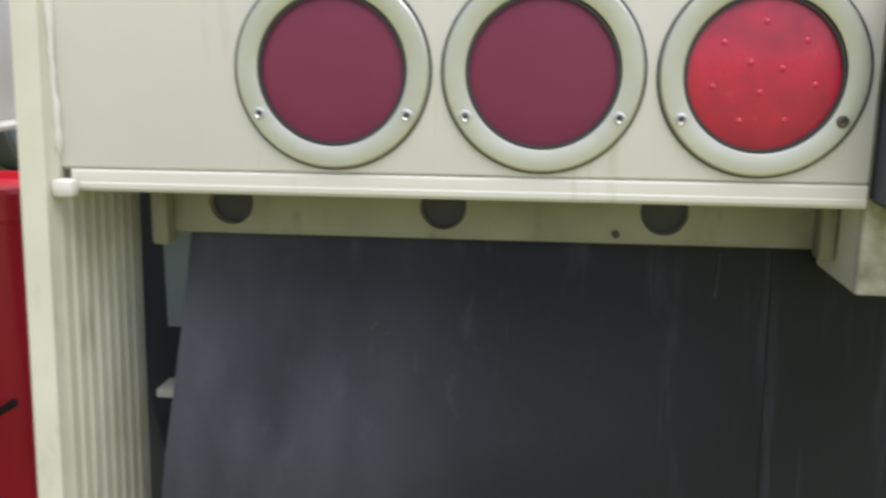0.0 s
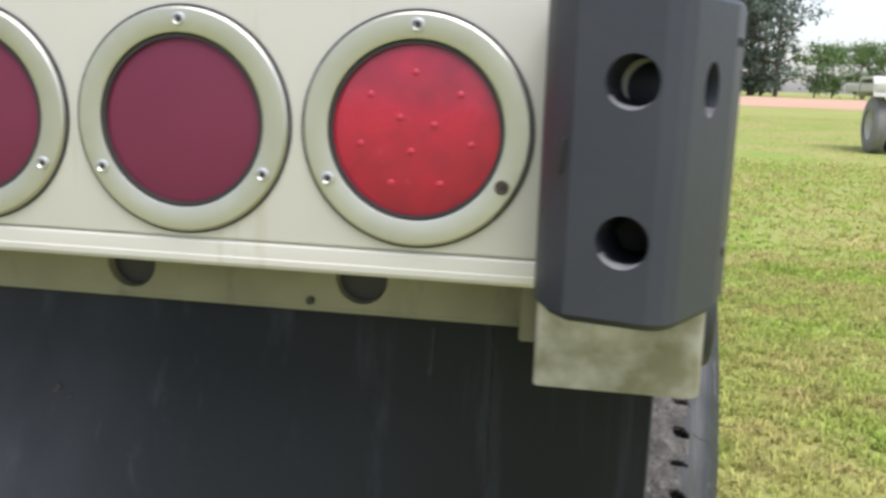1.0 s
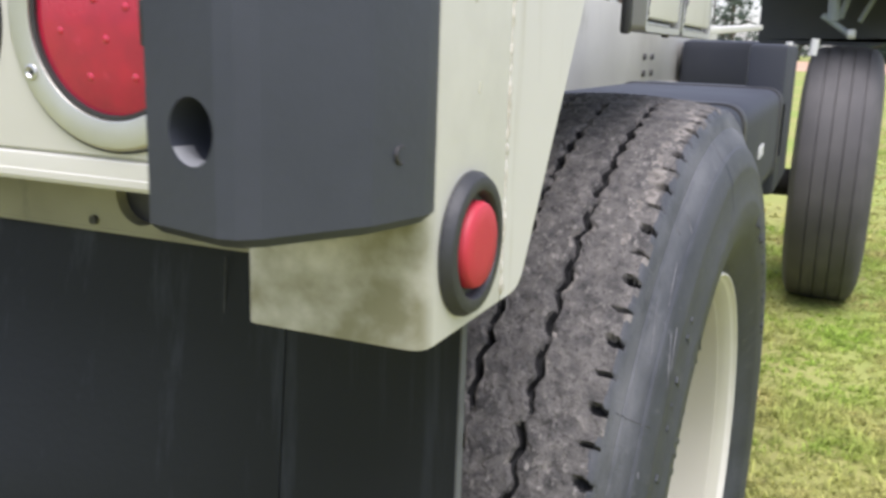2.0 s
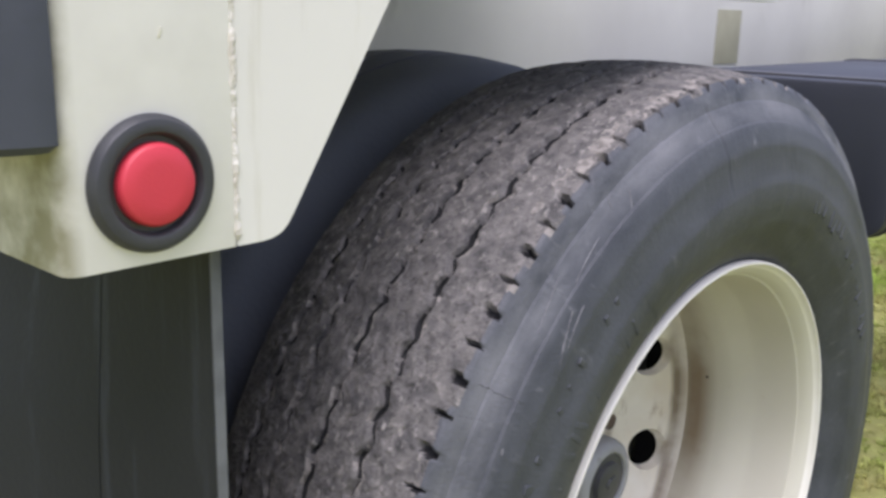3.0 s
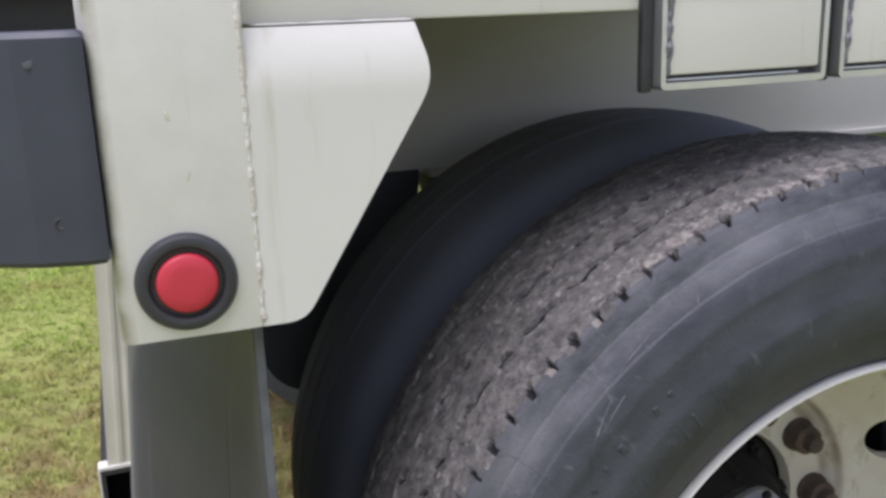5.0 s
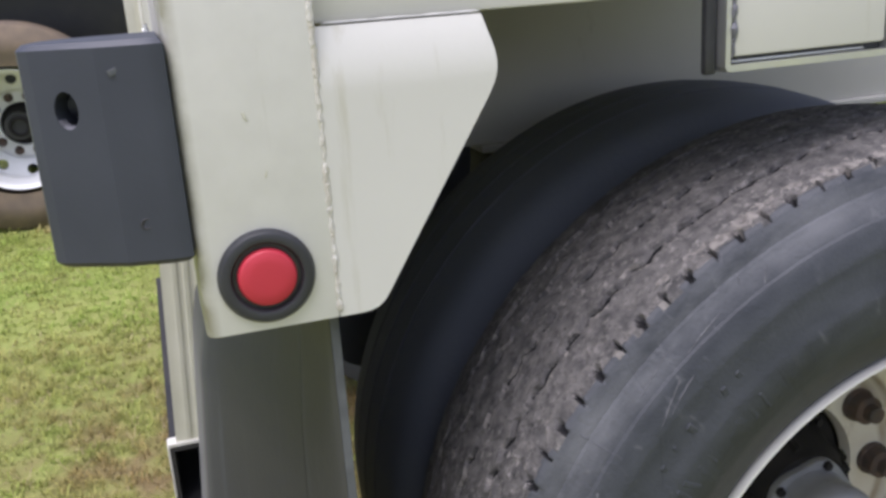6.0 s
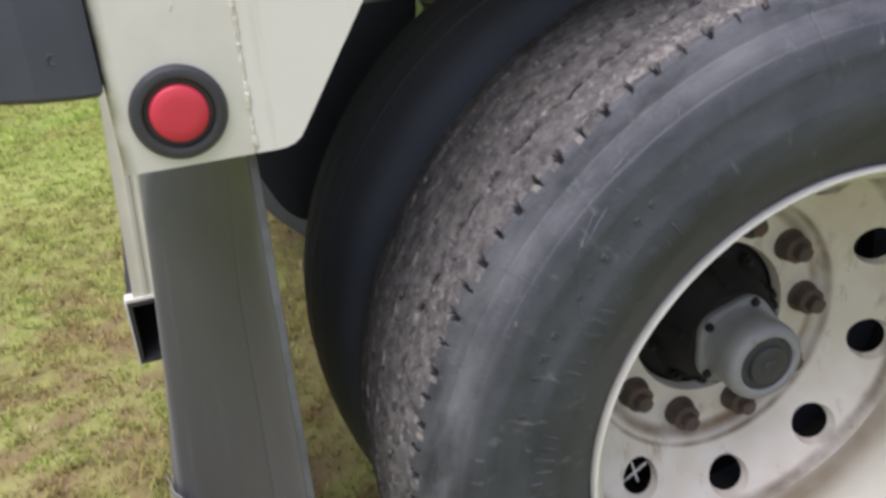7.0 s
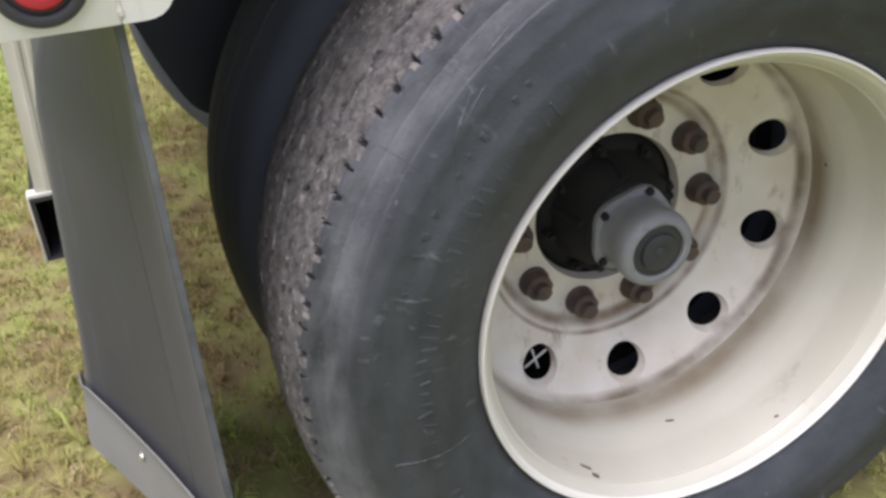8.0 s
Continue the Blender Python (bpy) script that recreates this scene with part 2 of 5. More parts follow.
SCRAPE = surface("scraped_rubber", (0.155, 0.155, 0.16), 0.8, second=(0.07, 0.07, 0.075), scale=120, amount=1.0, grain=300, relief=0.3, spec=0.2)
EDGE = surface("scuffed_rubber_edge", (0.12, 0.125, 0.13), 0.6, second=(0.06, 0.063, 0.066), scale=30, amount=0.9, grain=200, relief=0.2)
BUMP = surface("moulded_rubber", (0.036, 0.040, 0.052), 0.48, second=(0.052, 0.057, 0.071), scale=8, amount=0.8, grain=160, relief=0.12, spec=0.42,
               stain=(0.11, 0.115, 0.125), stain_scale=(30, 30, 14), stain_from=0.66)
BLACK = surface("black_paint", (0.025, 0.025, 0.028), 0.5, second=(0.05, 0.045, 0.04), scale=12, grain=120, relief=0.15)
# Greasy steel; on the rims it stands for shade.
DARKIN = surface("greasy_black_steel", (0.014, 0.0135, 0.0135), 0.75, second=(0.035, 0.031, 0.027), scale=20, grain=140, relief=0.4, spec=0.2)
GROMMET = surface("grommet_rubber", (0.024, 0.025, 0.028), 0.5, second=(0.045, 0.046, 0.05), scale=30, grain=200, relief=0.2)
LENS = surface("dull_red_reflector", (0.17, 0.030, 0.062), 0.38, second=(0.15, 0.024, 0.055), scale=20, grain=500, relief=0.05, spec=0.25)
LENSB = surface("bright_red_lens", (0.46, 0.012, 0.042), 0.3, second=(0.25, 0.010, 0.032), scale=34, amount=0.9, grain=60, relief=0.12, coat=0.3,
                stain=(0.62, 0.05, 0.10), stain_scale=(60, 60, 60), stain_from=0.62)
MARK = surface("red_marker_lens", (0.50, 0.030, 0.048), 0.5, second=(0.43, 0.026, 0.042), scale=30, grain=500, relief=0.12)
DIODE = surface("clear_dome", (0.52, 0.022, 0.055), 0.2, second=(0.45, 0.02, 0.05), grain=300, relief=0.02, coat=0.5)
RUST = surface("rusty_steel", (0.058, 0.047, 0.041), 0.8, second=(0.125, 0.078, 0.052), scale=48, amount=0.9, grain=300, relief=0.6)
HUBG = surface("grey_hub_plastic", (0.24, 0.245, 0.25), 0.5, second=(0.17, 0.17, 0.175), scale=16, amount=0.8, grain=140, relief=0.15,
               stain=(0.09, 0.08, 0.07), stain_scale=(30, 30, 30), stain_from=0.6)
CAULK = surface("cracked_sealant", (0.60, 0.58, 0.51), 0.8, second=(0.47, 0.43, 0.35), scale=60, amount=0.9, grain=200, relief=0.7, depth=0.004)
REDP = surface("red_plastic", (0.74, 0.03, 0.055), 0.4, second=(0.64, 0.028, 0.05), scale=5, grain=80, relief=0.08)
WHITEP = surface("white_paint", (0.78, 0.78, 0.76), 0.4, second=(0.68, 0.68, 0.66), scale=3, grain=60, relief=0.05)
TAN = surface("dusty_tan_rubber", (0.20, 0.15, 0.10), 0.85, second=(0.10, 0.085, 0.07), scale=14, grain=150, relief=0.4)
PALETYRE = surface("dusty_grey_rubber", (0.22, 0.215, 0.21), 0.85, second=(0.15, 0.145, 0.14), scale=5, grain=120, relief=0.3)
GREYP = surface("grey_car_paint", (0.26, 0.25, 0.25), 0.3, second=(0.22, 0.21, 0.21), scale=4, grain=60, relief=0.03, coat=0.5)
SILVER = surface("silver_car_paint", (0.62, 0.62, 0.62), 0.3, second=(0.56, 0.56, 0.56), scale=4, grain=60, relief=0.03, coat=0.5)
CARGLASS = surface("tinted_car_glass", (0.03, 0.035, 0.04), 0.12, second=(0.04, 0.045, 0.05), grain=30, relief=0.0, coat=0.3)
STRUT = surface("blue_grey_strut_paint", (0.30, 0.34, 0.38), 0.5, second=(0.2, 0.22, 0.25), scale=14, grain=90, relief=0.1)
TANKC = surface("dull_navy_tank_paint", (0.018, 0.021, 0.030), 0.6, second=(0.030, 0.034, 0.042), scale=6, grain=120, relief=0.15)
FENDER = surface("grey_fender_paint", (0.17, 0.16, 0.17), 0.6, second=(0.13, 0.125, 0.135), scale=5, grain=60, relief=0.08)
BARK = surface("bark", (0.13, 0.10, 0.08), 0.9, second=(0.08, 0.065, 0.05), scale=3, grain=14, relief=0.6, depth=0.03)
LEAF = surface("foliage", (0.19, 0.24, 0.19), 0.8, second=(0.14, 0.185, 0.15), scale=0.25, amount=0.9, grain=20, relief=0.0, vary=0.3, island=True, thin=0.5)
LEAFB = surface("young_foliage", (0.15, 0.24, 0.08), 0.8, second=(0.11, 0.18, 0.07), scale=0.4, amount=0.9, grain=20, relief=0.0, vary=0.3, island=True, thin=0.5)
STICK = surface("faded_olive_decal", (0.30, 0.29, 0.20), 0.6, second=(0.24, 0.23, 0.16), scale=20, grain=100, relief=0.05)
PRINT = surface("pale_print", (0.62, 0.62, 0.60), 0.6, second=(0.5, 0.5, 0.48), scale=40, grain=100, relief=0.05)
BLADE = surface("mown_grass", (0.31, 0.43, 0.080), 0.75, second=(0.47, 0.40, 0.18), scale=2.3, amount=1.0, grain=4, relief=0.0, spec=0.15, vary=0.5, island=True, thin=0.5,
                stain=(0.30, 0.22, 0.10), stain_scale=(6, 6, 6), stain_from=0.56)
STRAW = surface("cut_straw", (0.44, 0.37, 0.22), 0.8, second=(0.30, 0.23, 0.12), scale=5, grain=4, relief=0.0, spec=0.1, vary=0.4, island=True, thin=0.4)
# The patch browns the turf for dead grass and for the truck's shade.
DEADTURF = surface("trampled_grass", (0.27, 0.385, 0.078), 0.8, second=(0.39, 0.36, 0.13), scale=2.3, amount=1.0, grain=4, relief=0.0, spec=0.12, vary=0.5, island=True, thin=0.4,
                   stain=(0.28, 0.205, 0.095), stain_scale=(5, 5, 5), stain_from=0.60, patch=(-0.5, 0.6, 0.9, 2.0, (0.30, 0.215, 0.10)))
# The patch colours bare soil together with the shade under the truck.
GROUND = surface("mown_field", (0.205, 0.27, 0.060), 0.95, second=(0.31, 0.275, 0.112), scale=0.5, amount=1.0, grain=14, relief=0.6,
                 stain=(0.24, 0.19, 0.085), stain_scale=(1.3, 1.3, 1.3), stain_from=0.56, spec=0.15, depth=0.02, patch=(-0.5, 0.6, 0.9, 2.1, (0.17, 0.123, 0.063)))
DIRT = surface("red_dirt", (0.42, 0.27, 0.19), 0.95, second=(0.50, 0.36, 0.25), scale=0.1, grain=2, relief=0.3, spec=0.1)


# ---- mesh helpers ----
def shade(me, angle=35):
    me.shade_smooth()
    me.set_sharp_from_angle(angle=radians(angle))


def part(name, bm, material, parent=None, label="", angle=35):
    """Links a bmesh, built in world metres, as one mesh under a thing or under a part."""
    me = bpy.data.meshes.new(name)
    bmesh.ops.recalc_face_normals(bm, faces=bm.faces)
    bm.to_mesh(me)
    bm.free()
    return put_mesh(name, me, material, parent, label, angle)


def put_mesh(name, me, material, parent=None, label="", angle=35):
    for m in (material if isinstance(material, (list, tuple)) else [material]):
        me.materials.append(m)
    shade(me, angle)
    ob = new(name, me)
    if parent is not None:
        ob.parent = parent
        ob.matrix_parent_inverse = Matrix.Translation(home(parent)).inverted()
    if label:
        ob["label"] = label
    return ob


def home(ob):
    """Where the origin of a thing lies; its parts are built at the world's origin."""
    return ob.location if ob.type == "EMPTY" else Vector((0, 0, 0))


def thing(name, base, label, category, group=""):
    ob = new(name)
    ob.empty_display_size = 0.2
    ob.location = base
    return tagged(ob, label, category, group)


def box(lo, hi, bev=0.003, seg=2, bm=None):
    own = bm is None
    bm = bm or bmesh.new()
    made = bmesh.ops.create_cube(bm, size=1)["verts"]
    for v in made:
        v.co = [a + (b - a) * (c + 0.5) for a, b, c in zip(lo, hi, v.co)]
    if bev:
        edges = list({e for v in made for e in v.link_edges})
        bmesh.ops.bevel(bm, geom=edges, offset=bev, segments=seg, affect="EDGES", profile=0.6)
    return bm


def lathe(prof, y, z, n=64, closed=False, bm=None):
    """A body of revolution round an axis along x through (y, z); prof holds (x, radius)."""
    bm = bm or bmesh.new()
    rings = []
    for x, r in prof:
        if r < 1e-5:
            rings.append([bm.verts.new((x, y, z))])
        else:
            rings.append([bm.verts.new((x, y + r * math.cos(math.tau * k / n), z + r * math.sin(math.tau * k / n))) for k in range(n)])
    pairs = list(zip(rings, rings[1:])) + ([(rings[-1], rings[0])] if closed else [])
    for a, b in pairs:
        for k in range(n):
            q = [a[k % len(a)], a[(k + 1) % len(a)], b[(k + 1) % len(b)], b[k % len(b)]]
            q = list(dict.fromkeys(q))
            if len(q) > 2:
                bm.faces.new(q)
    return bm


def turned(bm, m):
    bmesh.ops.transform(bm, matrix=m, verts=bm.verts)
    return bm


def prism(pts, lo, hi, axis="x", bev=0.0, seg=2):
    """A plate from an outline; pts are the two other axes in order, stretched from lo to hi along axis."""
    bm = bmesh.new()
    place = {"x": lambda a, b, c: (c, a, b), "y": lambda a, b, c: (a, c, b), "z": lambda a, b, c: (a, b, c)}[axis]
    one = [bm.verts.new(place(a, b, lo)) for a, b in pts]
    two = [bm.verts.new(place(a, b, hi)) for a, b in pts]
    bm.faces.new(one)
    bm.faces.new(two[::-1])
    for k in range(len(pts)):
        bm.faces.new([one[k - 1], one[k], two[k], two[k - 1]])
    if bev:
        bmesh.ops.recalc_face_normals(bm, faces=bm.faces)
        bmesh.ops.bevel(bm, geom=[e for e in bm.edges if e.calc_face_angle(0) > 0.5], offset=bev, segments=seg, affect="EDGES", profile=0.6)
    return bm


def rounded(pts, radii, n=5):
    """An outline with its corners rounded."""
    out = []
    for k, (p, r) in enumerate(zip(pts, radii)):
        p, a, b = Vector(p), Vector(pts[k - 1]), Vector(pts[(k + 1) % len(pts)])
        if r <= 0:
            out.append(tuple(p))
            continue
        u, v = (a - p).normalized() * r, (b - p).normalized() * r
        for i in range(n + 1):
            t = i / n
            out.append(tuple((p + u) * (1 - t) ** 2 + p * 2 * t * (1 - t) + (p + v) * t * t))
    return out


def rod(a, b, r, n=10, bm=None):
    bm = bm or bmesh.new()
    a, b = Vector(a), Vector(b)
    made = bmesh.ops.create_cone(bm, cap_ends=True, segments=n, radius1=r, radius2=r, depth=(b - a).length)["verts"]
    m = Matrix.Translation((a + b) / 2) @ (b - a).to_track_quat("Z", "Y").to_matrix().to_4x4()
    bmesh.ops.transform(bm, matrix=m, verts=made)
    return bm


def holed_patch(bm, u0, u1, v0, v1, cu, cv, ru, rv, place, depth, n=32, taper=0.96):
    """A patch u0..u1 by v0..v1 with a round hole in it and the hole's wall; place(u, v, d) sets it into the world."""
    angles = {math.tau * k / n for k in range(n)}
    for u, v in ((u0, v0), (u1, v0), (u1, v1), (u0, v1)):
        angles.add(math.atan2((v - cv) / rv, (u - cu) / ru) % math.tau)
    rim, edge, back = [], [], []
    for a in sorted(angles):
        c, s = math.cos(a) * ru, math.sin(a) * rv
        k = min([(lim - cu) / c for lim in (u0, u1) if c and (lim - cu) / c > 0] + [(lim - cv) / s for lim in (v0, v1) if s and (lim - cv) / s > 0])
        edge.append(bm.verts.new(place(cu + c * k, cv + s * k, 0)))
        rim.append(bm.verts.new(place(cu + c, cv + s, 0)))
        back.append(bm.verts.new(place(cu + c * taper, cv + s * taper, depth)))
    for k in range(len(rim)):
        bm.faces.new([edge[k - 1], edge[k], rim[k], rim[k - 1]])
        bm.faces.new([rim[k - 1], rim[k], back[k], back[k - 1]])
    return bm


# ---- the ground and the distance ----
def ground_sheet():
    bm = bmesh.new()
    steps = [-600, -200, -60, -20, -10, -6] + [round(-4 + 0.25 * k, 2) for k in range(41)] + [8, 12, 20, 40, 80, 160, 300, 700]
    grid = [[bm.verts.new((x, y, 0.012 * noise.noise(Vector((x * 1.3, y * 1.3, 0))) if abs(x) < 7 and abs(y) < 7 else 0.0)) for y in steps] for x in steps]
    for i in range(len(steps) - 1):
        for j in range(len(steps) - 1):
            bm.faces.new([grid[i][j], grid[i + 1][j], grid[i + 1][j + 1], grid[i][j + 1]])
    return bm


land = part("ground", ground_sheet(), GROUND)
tagged(land, "mown dry grass field reaching to the trees", "ground", kind="structure")
tagged(part("dirt_field", box((-260, 62, -0.2), (300, 150, 0.02), 0), DIRT), "bare reddish dirt strip beyond the grass", "dirt", kind="structure")


def grass(name, count, x0, x1, y0, y1, tall, wide, material, seed, label):
    """Short blades strewn over a stretch of the field, joined."""
    rng = np.random.default_rng(seed)
    x, y = rng.uniform(x0, x1, count) + rng.normal(0, 0.35, count), rng.uniform(y0, y1, count) + rng.normal(0, 0.35, count)
    turn, h = rng.uniform(0, math.tau, count), rng.uniform(0.45, 1.0, count) * tall
    clump = 0.55 + 0.45 * np.sin(x * 7.1 + np.sin(y * 5.3) * 2) * np.sin(y * 6.3 + x * 2.1)
    h *= 0.5 + 0.5 * clump
    lean = rng.normal(0, 0.6, (2, count)) * h
    w = wide * rng.uniform(0.6, 1.3, count)
    bare = ((x + 0.22) / 0.42) ** 2 + ((y - 0.85) / 0.68) ** 2 < rng.uniform(0.3, 1.3, count)
    h = np.where(bare & (rng.uniform(0, 1, count) < 0.8), 0.004, np.where(bare, h + 0.012, h))
    v = np.zeros((count, 3, 3))
    v[:, 0] = np.stack([x - w * np.cos(turn), y - w * np.sin(turn), np.full(count, -0.012)], 1)
    v[:, 1] = np.stack([x + w * np.cos(turn), y + w * np.sin(turn), np.full(count, -0.012)], 1)
    v[:, 2] = np.stack([x + lean[0], y + lean[1], h], 1)
    me = bpy.data.meshes.new(name)
    me.from_pydata(v.reshape(-1, 3).tolist(), [], np.arange(count * 3).reshape(-1, 3).tolist())
    return tagged(put_mesh(name, me, material, angle=180), label, "grass", kind="stuff")


def turf(count, x0, x1, y0, y1, reach, wide, material, seed, label, blades=9, flat=0.45):
    """Tufts of short bent blades that lean out from their middle, joined."""
    rng = np.random.default_rng(seed)
    cx, cy = rng.uniform(x0, x1, count) + rng.normal(0, 0.4, count), rng.uniform(y0, y1, count) + rng.normal(0, 0.4, count)
    size = rng.uniform(0.55, 1.25, count) * (0.75 + 0.35 * np.sin(cx * 5.3 + 1.7 * np.sin(cy * 3.1)) * np.sin(cy * 4.7 + cx))
    worn = ((cx + 0.22) / 0.42) ** 2 + ((cy - 0.85) / 0.68) ** 2 < 1
    size = np.where(worn, size * 0.5, size)
    m = count * blades
    x, y, q = (np.repeat(v, blades) for v in (cx, cy, size))
    turn, long = rng.uniform(0, math.tau, m), reach * q * rng.uniform(0.5, 1.15, m)
    out = rng.uniform(0.0, 0.012, m)
    bx, by = x + out * np.cos(turn), y + out * np.sin(turn)
    lean = turn + rng.normal(0, 0.5, m)
    rise, w = long * rng.uniform(0.15, flat * 2, m), wide * rng.uniform(0.6, 1.3, m)
    ux, uy, px, py = np.cos(lean), np.sin(lean), -np.sin(lean), np.cos(lean)
    v = np.zeros((m, 5, 3))
    for k, (f, h, s) in enumerate(((0, 0, -1), (0, 0, 1), (0.45, 0.85, 0.8), (0.45, 0.85, -0.8), (1.0, 0.75, 0))):
        v[:, k] = np.stack([bx + long * f * ux + s * w * px, by + long * f * uy + s * w * py, rise * h - (0.012 if k < 2 else 0)], 1)
    at = np.arange(m)[:, None] * 5
    quads, tips = (at + np.array([[0, 1, 2, 3]])).tolist(), (at + np.array([[3, 2, 4]])).tolist()
    me = bpy.data.meshes.new("grass")
    me.from_pydata(v.reshape(-1, 3).tolist(), [], quads + tips)
    return tagged(put_mesh("grass", me, material, angle=180), label, "grass", kind="stuff")


turf(13000, -3.6, 0.15, -1.8, 1.6, 0.042, 0.0019, DEADTURF, 3, "short mown green and trampled brown grass")
turf(2600, -3.6, 0.15, -1.8, 1.6, 0.060, 0.0016, STRAW, 4, "loose cut straw lying on the grass", 4, 0.2)
turf(5200, -7.0, -3.4, -3.0, 1.6, 0.055, 0.0034, BLADE, 10, "short mown green grass")
grass("grass", 1600, -5.0, 0.1, -2.2, 0.6, 0.075, 0.0022, BLADE, 9, "long loose green cuttings on the grass")
grass("grass", 26000, -1.9, 0.3, -0.6, 1.3, 0.016, 0.0017, STRAW, 8, "brown dry cuttings on the grass")
turf(14500, 0.55, 3.1, 0.6, 5.6, 0.048, 0.0030, BLADE, 5, "short mown yellowish grass")
turf(12000, 0.7, 6.2, 4.6, 14.0, 0.062, 0.0052, BLADE, 11, "short mown yellowish grass", 6)
turf(6000, 0.5, 5.0, -4.0, 0.6, 0.060, 0.0040, BLADE, 13, "short mown yellowish grass", 6)
turf(6500, -4.0, 0.5, -5.0, -1.6, 0.060, 0.0040, BLADE, 14, "short mown green grass", 6)
turf(7000, -1.4, 0.6, 1.6, 5.4, 0.046, 0.0026, BLADE, 12, "short grass in the shade of the truck")
grass("grass", 7000, 0.2, 4.0, 0.2, 8.0, 0.018, 0.004, STRAW, 6, "dry cut straw on the grass")
grass("grass", 60000, 0.8, 14.0, 12.0, 40.0, 0.03, 0.010, BLADE, 7, "mown field grass")


def tree(name, x, y, tall, wide, seed, leaf, label, low=0.3):
    rng = random.Random(seed)
    t = thing(name, (x, y, 0), label, "tree", "trees along the field's far side")
    bm = bmesh.new()
    rings = []
    for k in range(7):
        f = k / 6
        r = 0.028 * tall * (1 - f) ** 0.8 * 0.5 + 0.03
        c = (x + 0.2 * math.sin(k + seed), y + 0.2 * math.cos(k * 1.3 + seed), tall * 0.92 * f - 0.1)
        rings.append([bm.verts.new((c[0] + r * math.cos(math.tau * j / 8), c[1] + r * math.sin(math.tau * j / 8), c[2])) for j in range(8)])
    for a, b in zip(rings, rings[1:]):
        for j in range(8):
            bm.faces.new([a[j], a[(j + 1) % 8], b[(j + 1) % 8], b[j]])
    for k in range(9):
        z = tall * rng.uniform(low, 0.85)
        a, reach = rng.uniform(0, math.tau), wide * rng.uniform(0.5, 0.95) * (1.1 - z / tall)
        rod((x, y, z), (x + reach * math.cos(a), y + reach * math.sin(a), z + reach * 0.4), 0.05 + 0.004 * tall, 5, bm)
    part("trunk", bm, BARK, t)
    v, f = [], []
    for c in range(60):
        z = tall * rng.uniform(low, 1.0)
        s = math.sin(math.pi * min(1, max(0.06, (z / tall - low * 0.8) / (1.08 - low * 0.8)))) ** 0.7
        a, q = rng.uniform(0, math.tau), wide * s * rng.uniform(0.15, 1.0)
        cx, cy, cr = x + q * math.cos(a), y + q * math.sin(a), wide * rng.uniform(0.16, 0.34)
        for _ in range(34):
            p = Vector((rng.gauss(0, 0.5), rng.gauss(0, 0.5), rng.gauss(0, 0.36))) * cr + Vector((cx, cy, z))
            e = rng.uniform(0.18, 0.42) * (0.5 + tall / 36)
            d1 = Vector((rng.gauss(0, 1), rng.gauss(0, 1), rng.gauss(0, 1))).normalized() * e
            d2 = Vector((rng.gauss(0, 1), rng.gauss(0, 1), rng.gauss(0, 1))).normalized() * e
            n = len(v)
            v += [tuple(p - d1), tuple(p + d2), tuple(p + d1 * 0.9), tuple(p - d2 * 0.7)]
            f.append((n, n + 1, n + 2, n + 3))
    me = bpy.data.meshes.new("crown")
    me.from_pydata(v, [], f)
    put_mesh("crown", me, leaf, t, angle=180)
    return t


kinds = [tree("tree", -14, 176, 25, 6.5, 11, LEAF, "tall dark green tree at the field's edge", 0.06),
         tree("tree", -8, 170, 21, 6.0, 12, LEAF, "tall dark green tree at the field's edge", 0.06),
         tree("tree", -2, 174, 27, 6.8, 13, LEAF, "tall dark green tree at the field's edge", 0.06),
         tree("tree", 44, 172, 9.5, 4.6, 14, LEAFB, "low bright green tree at the field's edge", 0.12),
         tree("tree", 12.2, 158, 6.5, 4.2, 15, LEAFB, "bushy bright green young tree before the woods", 0.05)]
rt = random.Random(8)
for k in range(22):
    copy_thing(kinds[k % 3], pose(2 + k * 1.28 + rt.uniform(-1, 1), 168 + rt.uniform(-4, 22), 0, 0, 0, rt.uniform(0, 360)))
for k in range(9):
    copy_thing(kinds[3], pose(37 + k * 3.4 + rt.uniform(-1, 1), 170 + rt.uniform(-5, 12), 0, 0, 0, rt.uniform(0, 360)))
for k in range(12):
    copy_thing(kinds[k % 3], pose(-20 - k * 4 + rt.uniform(-1, 1), 172 + rt.uniform(-5, 12), 0, 0, 0, rt.uniform(0, 360)))
for k in range(2):
    copy_thing(kinds[4], pose(14.6 + k * 2.6 + rt.uniform(-0.5, 0.5), 160 + rt.uniform(-2, 4), 0, 0, 0, rt.uniform(0, 360)))


